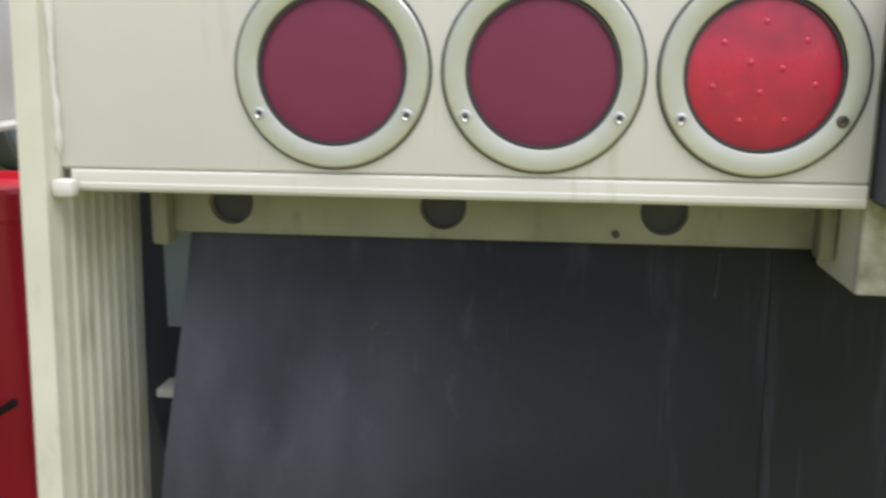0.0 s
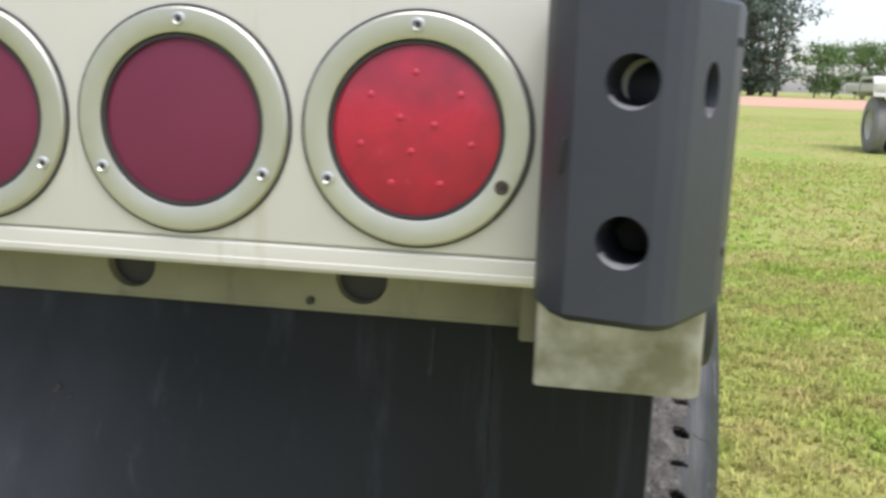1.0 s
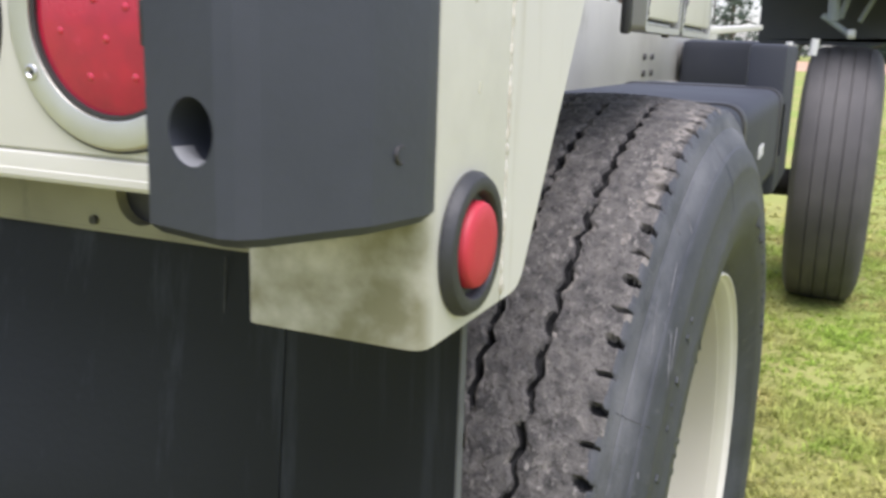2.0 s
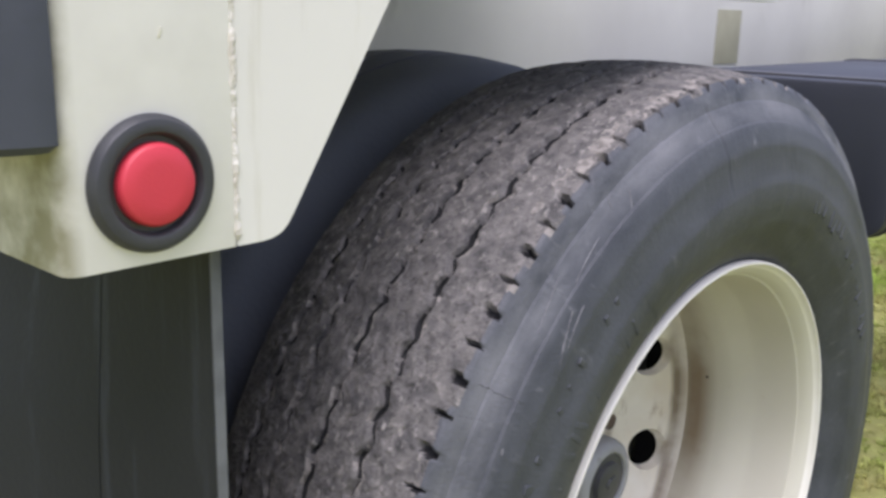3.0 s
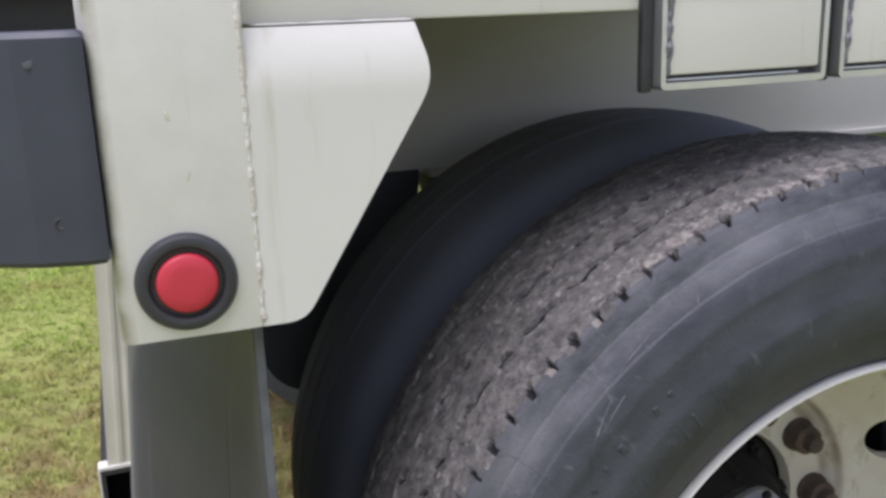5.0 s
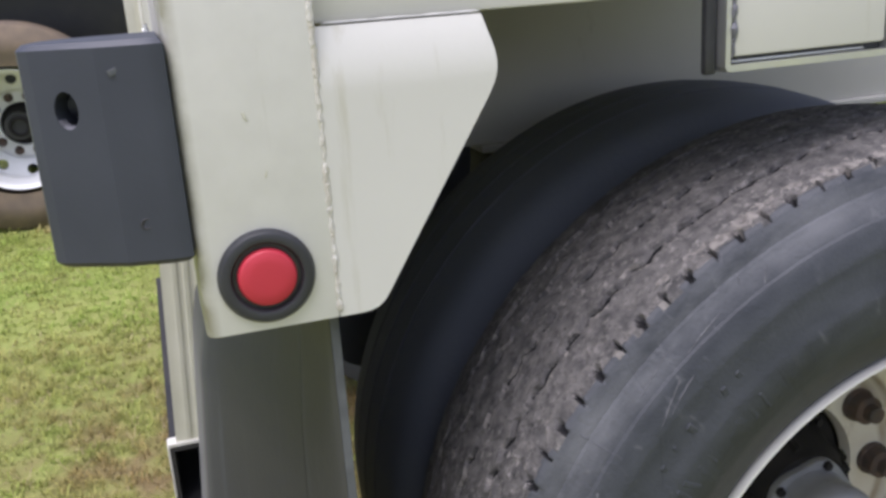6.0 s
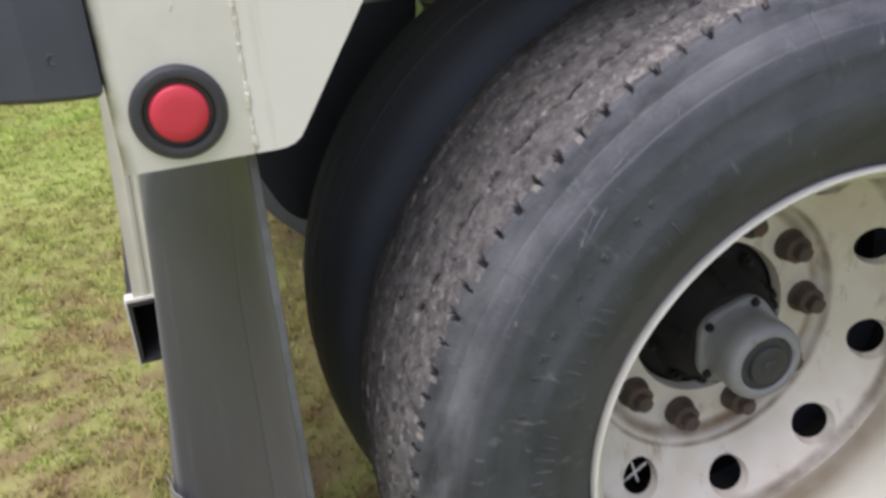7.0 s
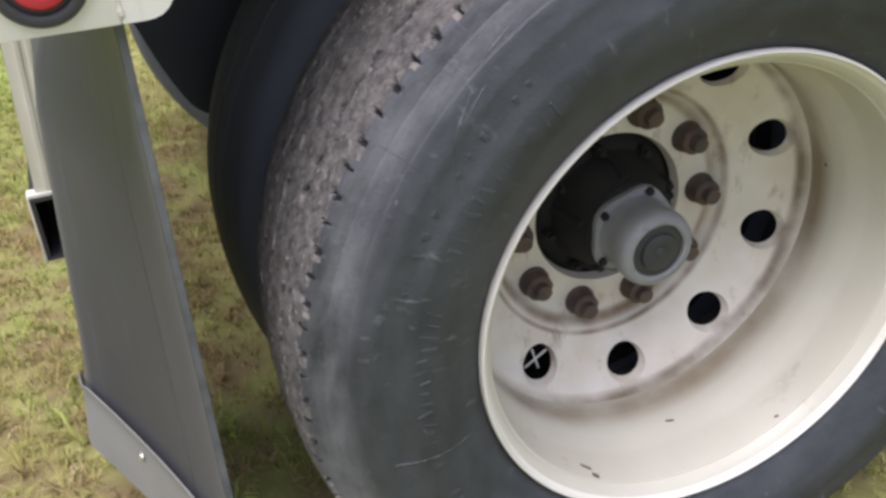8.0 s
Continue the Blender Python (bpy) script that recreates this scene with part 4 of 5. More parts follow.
# mudflap
def flap_y(x, z):
    u = min(1.0, max(0.0, (0.446 - x) / 0.42))
    return 0.112 - np.interp(z, [0.15, 0.19, 0.258, 0.366, 0.5, 0.57, 0.68, 0.73, 0.83, 0.94], [0.158, 0.153, 0.141, 0.130, 0.118, 0.112, 0.102, 0.092, 0.050, 0.012]) * u ** 1.2


def sheet(xs, zs, back, front, bm=None):
    """A curved sheet that follows the mudflap, from back to front metres off its middle."""
    bm = bm or bmesh.new()
    g = [[[bm.verts.new((x(z) if callable(x) else x, flap_y(x(z) if callable(x) else x, z) + o, z)) for z in zs] for x in xs] for o in (back, front)]
    for s in g:
        for i in range(len(xs) - 1):
            for j in range(len(zs) - 1):
                bm.faces.new([s[i][j], s[i + 1][j], s[i + 1][j + 1], s[i][j + 1]])
    for i in (0, len(xs) - 1):
        for j in range(len(zs) - 1):
            bm.faces.new([g[0][i][j], g[0][i][j + 1], g[1][i][j + 1], g[1][i][j]])
    for j in (0, len(zs) - 1):
        for i in range(len(xs) - 1):
            bm.faces.new([g[0][i][j], g[0][i + 1][j], g[1][i + 1][j], g[1][i][j]])
    return bm


def flap():
    zs = [0.16 + 0.0185 * k for k in range(43)]
    cols = [-0.02 + 0.0175 * k for k in range(21)] + [0.3322]
    left = [lambda z, f=f: -0.02 + f * (-0.118 - (0.93 - z) * 0.035) for f in (1, 0.66, 0.33)]
    bm = sheet(left + cols, zs, -0.004, 0.004)
    return sheet([0.3332 + 0.01253 * k for k in range(10)], zs, -0.004, 0.004, bm)


mf = part("mudflap", flap(), FLAP, TRUCK, "bowed black rubber mudflap with pale scuffs", angle=50)


part("flap_edge", sheet([0.4462, 0.4474], [0.16 + 0.019 * k for k in range(41)], -0.0036, 0.0036), EDGE, mf, "pale worn edge", angle=50)


def weight():
    """A flat steel strip across the flap's foot, its top edge bent back a little."""
    bm = bmesh.new()
    xs = [-0.13 + 0.02 * k for k in range(28)] + [0.425]
    rows = []
    for thick in (0.0, 0.003):
        grid = []
        for x in xs:
            col = []
            for k in range(9):
                z = 0.150 + (np.interp(x, [-0.13, 0.0, 0.05, 0.34], [0.18, 0.255, 0.267, 0.277]) - 0.150) * k / 8
                out = 0.009 + 0.006 * max(0.0, (k - 6) / 2) ** 2
                col.append(bm.verts.new((x, flap_y(x, z) - out + thick, z)))
            grid.append(col)
        rows.append(grid)
    for g in rows:
        for i in range(len(xs) - 1):
            for j in range(8):
                bm.faces.new([g[i][j], g[i + 1][j], g[i + 1][j + 1], g[i][j + 1]])
    for i in range(len(xs) - 1):
        for j in (0, 8):
            bm.faces.new([rows[0][i][j], rows[0][i + 1][j], rows[1][i + 1][j], rows[1][i][j]])
    for i in (0, len(xs) - 1):
        for j in range(8):
            bm.faces.new([rows[0][i][j], rows[0][i][j + 1], rows[1][i][j + 1], rows[1][i][j]])
    return bm


part("flap_weight", weight(), WEIGHTC, mf, "grey painted steel strip", angle=60)
for x in (0.19, 0.36):
    part("rivet", turned(lathe([(0, 0.007), (0.003, 0.006), (0.005, 0.003), (0.0055, 0)], 0, 0, 12), Matrix.Translation((x, flap_y(x, 0.232) - 0.0085, 0.232)) @ Matrix.Rotation(radians(-90), 4, "Z")), STEEL, mf)
for x, z, w, h, tilt in ((0.017, 0.836, 0.0016, 0.0055, 42), (0.0285, 0.831, 0.0012, 0.0018, 60), (0.289, 0.866, 0.0005, 0.030, 3)):
    part("flap_scuff", turned(box((-w, -0.0006, -h), (w, 0.0004, h), 0.0004), pose(x, flap_y(x, z) - 0.0042, z, 0, tilt)), SCUFF, mf)


# ---- wheels ----
def lattice(A, X, around, across, seed):
    """Smooth random relief between -1 and 1 over a tyre's angle and width."""
    rng = np.random.default_rng(seed)
    g = rng.uniform(-1, 1, (around, 240))
    u, v = A / math.tau * around, X / across
    i, j = np.floor(u).astype(int), np.floor(v).astype(int)
    fu, fv = u - i, v - j
    fu, fv = fu * fu * (3 - 2 * fu), fv * fv * (3 - 2 * fv)
    at = lambda p, q: g[p % around, q % 240]
    return (at(i, j) * (1 - fu) + at(i + 1, j) * fu) * (1 - fv) + (at(i, j + 1) * (1 - fu) + at(i + 1, j + 1) * fu) * fv


def tread_tyre(n=1800):
    """The outer tyre: zigzag grooves, shoulder notches and ribbed sidewalls cut into a body of revolution."""
    xs, rs = [], []
    def add(x, r):
        xs.append(x), rs.append(r)
    for x, r in ((0.262, 0.318), (0.247, 0.345), (0.236, 0.385), (0.238, 0.415), (0.249, 0.45), (0.264, 0.474), (0.274, 0.486)):
        add(x, r)
    x = 0.282
    while x < 0.507:
        add(x, 0.5045 - ((x - 0.39) / 0.1) ** 2 * 0.0085)
        x += 0.0014
    for x, r in ((0.5095, 0.4885), (0.512, 0.4835), (0.5145, 0.477), (0.5158, 0.4728), (0.5160, 0.4721), (0.5174, 0.4711), (0.5178, 0.4704), (0.5228, 0.462), (0.5268, 0.4555), (0.5280, 0.4533), (0.5283, 0.4526), (0.5304, 0.4517), (0.5308, 0.4509), (0.5325, 0.4475), (0.5345, 0.443), (0.5370, 0.436), (0.5392, 0.4305), (0.5394, 0.4265),
                 (0.5395, 0.4225), (0.5405, 0.414), (0.5423, 0.404), (0.5440, 0.397), (0.5455, 0.3925), (0.5461, 0.388), (0.5460, 0.376), (0.5450, 0.366), (0.5440, 0.3625), (0.5420, 0.353), (0.5400, 0.3475),
                 (0.5360, 0.340), (0.5310, 0.330), (0.5240, 0.318), (0.5160, 0.307), (0.509, 0.302), (0.505, 0.300)):
        add(x, r)
    xs, rs = np.array(xs), np.array(rs)
    a = np.arange(n) / n * math.tau
    A, X = np.meshgrid(a, xs, indexing="ij")
    R = np.repeat(rs[None], n, 0)
    # zigzag grooves: the whole tread sways with them
    rim, lines = np.zeros(R.shape, bool), (0.3205, 0.359, 0.4015, 0.449)
    ph = (A * 108 / math.tau + np.interp(X, lines, (0.0, 0.42, 0.75, 1.15))) % 1
    sway = (np.abs(ph - 0.5) * 4 - 1) * 0.0026 + 0.0016 * lattice(A, X, 420, 0.02, 20)
    sway *= np.clip((X - 0.29) / 0.012, 0, 1) * np.clip((0.478 - X) / 0.016, 0, 1)
    for k, gx in enumerate(lines):
        d = np.abs(X - gx)
        R -= 0.012 * np.clip(1.8 - d / 0.0023, 0, 1) * np.clip((0.62, 0.7, 0.75, 0.95)[k] + 0.9 * lattice(A, X, 230, 0.05, 60 + k), 0.14, 1)
        rim |= (np.abs(d - 0.0050 - 0.0012 * lattice(A, X, 700, 0.004, 70 + k)) < 0.0012) & (lattice(A, X, 420, 0.008, 40 + k) > 0.34)
        R -= 0.0024 * np.clip(1 - np.abs(d - 0.006) / 0.003, 0, 1) * np.clip(lattice(A, X, 330, 0.005, 30 + k) * 2 - 0.7, 0, 1)
    # short sipes across the ribs
    for k, (sx, w) in enumerate(((0.340, 0.010), (0.380, 0.011), (0.425, 0.011), (0.474, 0.012))):
        ph = (A * 76 / math.tau + k * 0.21 + (X - sx) * 26) % 1
        R -= 0.0013 * (np.abs(ph - 0.5) < 0.045) * (np.abs(X - sx) < w)
    # shoulder notches, large and small in turn
    a0 = radians(131.5)
    for off, sa, sx, dp, cx in ((0.0, 0.0105, 0.0072, 0.012, 0.5005), (0.5, 0.0042, 0.0085, 0.008, 0.5000)):
        ph = ((A - a0) * 54 / math.tau + off + 0.5) % 1 - 0.5
        da = ph * math.tau / 54
        q = (da / sa) ** 2 + ((X - cx - da * 0.25) / sx) ** 2
        R -= dp * np.clip(1.5 * (1 - q), 0, 1)
    on = (X > 0.28) & (X < 0.504)
    R += 0.0006 * lattice(A, X, 260, 0.009, 1) * on
    R -= 0.0012 * np.clip(lattice(A, X, 620, 0.0036, 2) * 3 - 1.6, 0, 1) * on
    R += 0.0004 * lattice(A, X, 26, 0.02, 3) * (X > 0.508)
    deep = (rs[None] - R) > 0.0032
    # hairline radial cracks in the sidewall
    wall = np.arange(len(xs))[None] > np.argmax(rs < 0.482)
    for ang, bend, lo, hi in ((100.5, 0.0, 0.40, 0.474), (125.8, 3.4, 0.306, 0.382), (151.0, 0.6, 0.32, 0.35)):
        at = radians(ang) + (R - 0.40) * bend * 0.3
        X = X - 0.0014 * np.clip(1.3 - np.abs(A - at) / 0.0030, 0, 1) * wall * (R > lo) * (R < hi)
    V = np.stack([X + sway, WY + R * np.cos(A), WZ + R * np.sin(A)], 2)
    # flat where it stands on the ground
    V[:, :, 2] = np.maximum(V[:, :, 2], -0.012)
    m = len(xs)
    i, j = np.meshgrid(np.arange(n), np.arange(m - 1), indexing="ij")
    i2 = (i + 1) % n
    F = np.stack([i * m + j, i * m + j + 1, i2 * m + j + 1, i2 * m + j], 2).reshape(-1, 4)
    me = bpy.data.meshes.new("tyre")
    me.from_pydata(V.reshape(-1, 3).tolist(), [], F.tolist())
    edge = 0.5045 + 0.003 * lattice(A, X, 150, 0.5, 9)
    slot = np.where((X > 0.272) & (X < edge), 0, 1)
    worn = lattice(A, X, 210, 0.011, 51) + 0.5 * lattice(A, X, 600, 0.004, 52)
    slot[rim | ((np.abs(X - 0.5015) < 0.0050) & (worn > 0.85))] = 3
    slot[(np.abs(A - radians(111) ) < radians(17)) & (np.abs(X - 0.490 - 0.004 * worn) < 0.0085) & (worn > 0.12)] = 3
    slot[deep & (X > 0.28) & (X < 0.509)] = 2
    me.polygons.foreach_set("material_index", slot[:, :-1].ravel().astype(np.int32))
    return me


def barrel():
    prof = [(0.26, 0.312), (0.252, 0.305), (0.262, 0.29), (0.32, 0.276), (0.345, 0.2705), (0.385, 0.268), (0.405, 0.2685), (0.416, 0.271), (0.437, 0.278), (0.446, 0.2795), (0.478, 0.2805), (0.493, 0.2815),
            (0.4975, 0.2822), (0.4982, 0.2842), (0.505, 0.2865), (0.510, 0.2905), (0.5135, 0.2940), (0.5160, 0.2968), (0.5195, 0.2985), (0.5210, 0.2988), (0.5220, 0.2997), (0.5217, 0.3014), (0.5190, 0.3028), (0.511, 0.3028), (0.505, 0.300)]
    return lathe(prof, WY, WZ, 112)


def disc_x(r):
    return np.interp(r, [0.09, 0.166, 0.172, 0.180, 0.188, 0.197, 0.237, 0.262, 0.268, 0.272], [0.2570, 0.2585, 0.262, 0.2745, 0.2815, 0.2850, 0.3085, 0.3235, 0.334, 0.345])


NUT0, HOLE0 = 0.0146, 0.3608


def disc():
    """The wheel's disc with ten hand holes and a wide hub hole."""
    rr = [0.113, 0.1135, 0.13, 0.15, 0.166, 0.169, 0.172, 0.176, 0.180, 0.184, 0.188, 0.193, 0.200]
    bm = lathe([(0.24, 0.110)] + [(float(disc_x(r)) - (0.0015 if i == 0 else 0), r) for i, r in enumerate(rr)], WY, WZ, 100)
    place = lambda u, v, d: (float(disc_x(v)) + d * 0.9, WY + v * math.cos(u), WZ + v * math.sin(u))
    for k in range(10):
        c = HOLE0 - k * math.tau / 10
        holed_patch(bm, c - math.tau / 20, c + math.tau / 20, 0.2, 0.2645, c, 0.2365, 0.0310 / 0.2365, 0.0268, place, -0.013, 48, 0.86)
    lathe([(float(disc_x(r)), r) for r in (0.2645, 0.266, 0.268, 0.272)], WY, WZ, 100, bm=bm)
    bmesh.ops.remove_doubles(bm, verts=bm.verts, dist=2e-4)
    return bm


def nut(bm, a, r=0.146, rng=random.Random(4)):
    y, z = WY + r * math.cos(a), WZ + r * math.sin(a)
    ph = rng.uniform(0, 1)
    rings = []
    for x, q, m in ((0.257, 0.0230, 20), (0.2630, 0.0228, 20), (0.2645, 0.0205, 6), (0.281, 0.0192, 6), (0.2835, 0.0160, 6), (0.2838, 0.0120, 6), (0.296, 0.0112, 6), (0.2975, 0.008, 6)):
        rings.append([bm.verts.new((x, y + q * (1 if m == 20 else (1.0 if k % 3 else 1.06)) * math.cos(ph + math.tau * k / 18), z + q * math.sin(ph + math.tau * k / 18))) for k in range(18)])
    for u, v in zip(rings, rings[1:]):
        for k in range(18):
            bm.faces.new([u[k - 1], u[k], v[k], v[k - 1]])
    bm.faces.new(rings[-1])
    return bm


wheel = part("wheel", barrel(), RIMC, TRUCK, "cream steel outer rear wheel", angle=40)
wheel.data.materials.append(DARKIN)
wheel.data.materials.append(LIPC)
# The barrel's inner end is near-black to paint the shade behind the disc.
for f in wheel.data.polygons:
    f.material_index = 1 if f.center.x < 0.312 else 2 if f.center.x > 0.5135 else 0
put_mesh("tyre", tread_tyre(), [TREAD, SIDE, GROOVE, CHIP], wheel, "worn dusty truck tyre with zigzag grooves", angle=60)
part("wheel_disc", disc(), DISCC, wheel, "rust-stained cream disc with hand holes", angle=30)
for k in range(10):
    part("lug_nut", nut(bmesh.new(), NUT0 - k * math.tau / 10), RUST, wheel, "rusty wheel nut")
a = HOLE0 - 4 * math.tau / 10
hy, hz = WY + 0.2365 * math.cos(a), WZ + 0.2365 * math.sin(a)
for dy, dz in ((0.017, 0.013), (-0.006, 0.019)):
    part("straw_scrap", rod((0.290, hy - dy, hz - dz), (0.2935, hy + dy, hz + dz), 0.0017, 6), PRINT, wheel)
part("hub", lathe([(0.20, 0.1085), (0.235, 0.108), (0.246, 0.100), (0.252, 0.088), (0.262, 0.083), (0.290, 0.078), (0.302, 0.070), (0.312, 0.0675), (0.316, 0.066), (0.316, 0.03)], WY, WZ, 48), DARKIN, wheel, "greasy black hub")
flange = [(WY + (0.0620 + 0.0030 * math.cos(5 * a)) * math.cos(a), WZ + (0.0620 + 0.0030 * math.cos(5 * a)) * math.sin(a)) for a in [math.tau * k / 60 for k in range(60)]]
part("cap_flange", prism(flange, 0.3165, 0.3275, "x", 0.002), HUBG, wheel, "grey scalloped flange")
cap_prof = [(0.3265, 0.0530), (0.331, 0.0515), (0.335, 0.0500), (0.352, 0.0510), (0.362, 0.0533), (0.376, 0.0537), (0.3835, 0.0516), (0.388, 0.0465), (0.389, 0.040), (0.387, 0.0372), (0.3835, 0.0366)]
part("hub_cap", lathe(cap_prof, WY, WZ, 56), HUBG, wheel, "grey plastic hub cap")
part("cap_plug", lathe([(0.3825, 0.0369), (0.3855, 0.0355), (0.3860, 0.0270), (0.391, 0.0255), (0.392, 0.0235), (0.392, 0.008), (0.394, 0.006), (0.3945, 0)], WY, WZ, 40), GROMMET, wheel, "black rubber plug")
part("cap_mark", turned(box((0.0, -0.010, -0.0016), (0.0010, 0.010, 0.0016), 0.0004), pose(0.3925, WY - 0.001, WZ + 0.004, 25)), BUMP, wheel)
for k in range(5):
    a = k * math.tau / 5
    y, z = WY + 0.0590 * math.cos(a), WZ + 0.0590 * math.sin(a)
    part("cap_bolt", lathe([(0.3272, 0.0062), (0.333, 0.0058), (0.3335, 0)], y, z, 6), DARKIN, wheel)
for k in range(5):
    a = 0.4 + k * math.tau / 5
    part("hub_rib", rod((0.256, WY + 0.084 * math.cos(a), WZ + 0.084 * math.sin(a)), (0.306, WY + 0.070 * math.cos(a), WZ + 0.070 * math.sin(a)), 0.007, 8), DARKIN, wheel)


for k in range(8):
    a = 0.2 + k * math.tau / 8
    part("hub_stud", lathe([(0.246, 0.008), (0.262, 0.0078), (0.263, 0.005), (0.270, 0.005), (0.270, 0)], WY + 0.094 * math.cos(a), WZ + 0.094 * math.sin(a), 8), DARKIN, wheel)


def raised(angles, r0, r1, x, seed):
    """Worn raised writing on the sidewall that cannot be read: plain bars."""
    bm, rng = bmesh.new(), random.Random(seed)
    for a in angles:
        m = Matrix.Translation((0, WY, WZ)) @ Matrix.Rotation(a, 4, "X") @ Matrix.Translation((x, 0, (r0 + r1) / 2))
        made = box((-0.002, -rng.uniform(0.001, 0.004), -(r1 - r0) / 2 * rng.uniform(0.2, 1)), (rng.uniform(0.0003, 0.0011), rng.uniform(0.001, 0.004), (r1 - r0) / 2 * rng.uniform(0.5, 1)), 0.0006, 1)
        bmesh.ops.transform(made, matrix=m @ Matrix.Rotation(rng.uniform(-0.3, 0.3), 4, "X"), verts=made.verts)
        me = bpy.data.meshes.new("bar")
        made.to_mesh(me)
        made.free()
        bm.from_mesh(me)
        bpy.data.meshes.remove(me)
    return bm


marks = [38 + k * 2.1 for k in range(51) if k % 6 != 4 and k % 17 < 13] + [-20 - k * 2.2 for k in range(22) if k % 5 != 3]
tagged(part("raised_writing", raised([math.radians(a) for a in marks], 0.364, 0.387, 0.5458, 1), SIDE, wheel), kind="stuff")
tagged(part("raised_writing", raised([math.radians(38 + 3.0 * k) for k in range(12) if k % 4 != 2], 0.396, 0.415, 0.5415, 2), SIDE, wheel), kind="stuff")


WALL = [(0.307, 0.516), (0.318, 0.524), (0.330, 0.531), (0.340, 0.536), (0.3475, 0.540), (0.3625, 0.544), (0.376, 0.5460), (0.3925, 0.5455), (0.397, 0.544), (0.414, 0.5405), (0.4265, 0.5394), (0.436, 0.5370), (0.443, 0.5345), (0.4509, 0.5308),
        (0.4526, 0.5283), (0.462, 0.5228), (0.4704, 0.5178), (0.4721, 0.516), (0.477, 0.5145), (0.4835, 0.512), (0.4885, 0.5095)]


def scrape(r0, a0, r1, a1, w, seed):
    """A thin pale scrape on the sidewall from one radius and angle to another, uneven and fading at its ends."""
    bm, rng, rows = bmesh.new(), random.Random(seed), []
    for k in range(15):
        f = k / 14
        r, a = r0 + (r1 - r0) * f, radians(a0 + (a1 - a0) * f) + rng.uniform(-1, 1) * 0.0015
        half = w * math.sin(math.pi * (0.08 + 0.84 * f)) * rng.uniform(0.35, 1.2)
        dr, da = (r1 - r0), radians(a1 - a0) * r0
        ln = math.hypot(dr, da)
        row = []
        for side, up in ((-1, -0.0003), (0, 0.0007), (1, -0.0003)):
            rr, aa = r + side * half * da / ln, a - side * half * dr / ln / r
            row.append(bm.verts.new((float(np.interp(rr, [q[0] for q in WALL], [q[1] for q in WALL])) + up, WY + rr * math.cos(aa), WZ + rr * math.sin(aa))))
        rows.append(row)
    for u, v in zip(rows, rows[1:]):
        for j in (0, 1):
            bm.faces.new([u[j], u[j + 1], v[j + 1], v[j]])
    return bm


for k, (r0, a0, r1, a1, w) in enumerate(((0.4585, 125.1, 0.4540, 130.6, 0.0012), (0.4454, 133.5, 0.4297, 140.1, 0.0012), (0.4400, 132.0, 0.4330, 137.0, 0.0009), (0.4820, 144.5, 0.4449, 144.2, 0.0007), (0.4660, 131.5, 0.4585, 137.5, 0.0010),
                                         (0.3328, 192.6, 0.4199, 190.8, 0.0007), (0.4479, 148.9, 0.4465, 149.6, 0.0018), (0.3807, 185.0, 0.3790, 186.2, 0.0016), (0.4640, 118.0, 0.4530, 119.5, 0.0013), (0.4720, 121.0, 0.4640, 121.6, 0.0008))):
    part("sidewall_scrape", scrape(r0, a0, r1, a1, w, k), SCRAPE, wheel, "pale scrape in the rubber")
for x, r, a, w, h in ((0.4144, 0.2702, -85.4, 0.006, 0.0018), (0.4756, 0.2800, -121.2, 0.008, 0.0025), (0.490, 0.2808, -119.5, 0.005, 0.004), (0.374, 0.2685, 13.2, 0.0022, 0.0022), (0.490, 0.2808, -60.0, 0.0035, 0.0016)):
    part("rim_speck", turned(box((-h, -w, -0.0004), (h, w, 0.0008), 0.0007), Matrix.Translation((x, WY, WZ)) @ Matrix.Rotation(radians(a - 90), 4, "X") @ Matrix.Translation((0, 0, r)) @ Matrix.Rotation(0.35, 4, "Z")), RUST, wheel)


toe = Matrix.Translation((0.5, WY, WZ)) @ Matrix.Rotation(-0.035, 4, "Z") @ Matrix.Translation((-0.5, -WY, -WZ))
for o in (wheel, *wheel.children):
    o.data.transform(toe)
# The wide dark flange is added to close the view through the hand holes.
part("brake_drum", lathe([(-0.12, 0.08), (-0.12, 0.25), (0.19, 0.25), (0.20, 0.284), (0.226, 0.284), (0.228, 0.27), (0.228, 0.1)], WY, WZ, 48), DARKIN, TRUCK)

plain_tyre = [(0.262, 0.318), (0.247, 0.345), (0.236, 0.385), (0.238, 0.415), (0.249, 0.45), (0.264, 0.474), (0.278, 0.487), (0.30, 0.495), (0.31, 0.496), (0.311, 0.489), (0.315, 0.489), (0.316, 0.4975),
              (0.348, 0.500), (0.349, 0.493), (0.353, 0.493), (0.354, 0.5005), (0.39, 0.501), (0.391, 0.494), (0.395, 0.494), (0.396, 0.501), (0.434, 0.4985), (0.435, 0.491), (0.439, 0.491), (0.44, 0.498),
              (0.48, 0.493), (0.505, 0.487), (0.518, 0.474), (0.536, 0.45), (0.552, 0.425), (0.561, 0.395), (0.561, 0.365), (0.553, 0.34), (0.546, 0.318)]
# Rims coloured dark, as shade seen through the hand holes.
for x in (-0.33, -1.33 - 0.39 + 0.06, -1.66 - 0.39 + 0.06):
    rim = part("wheel", turned(lathe([(0.26, 0.318), (0.265, 0.28), (0.35, 0.262), (0.5, 0.285), (0.55, 0.318)], WY, WZ, 48), Matrix.Translation((x, 0, 0))), DARKIN, TRUCK, "steel rear wheel coloured dark for the shade around it")
    part("tyre", turned(lathe(plain_tyre, WY, WZ, 96), Matrix.Translation((x, 0, 0))), SHADE_TYRE, rim, "dull black truck tyre")

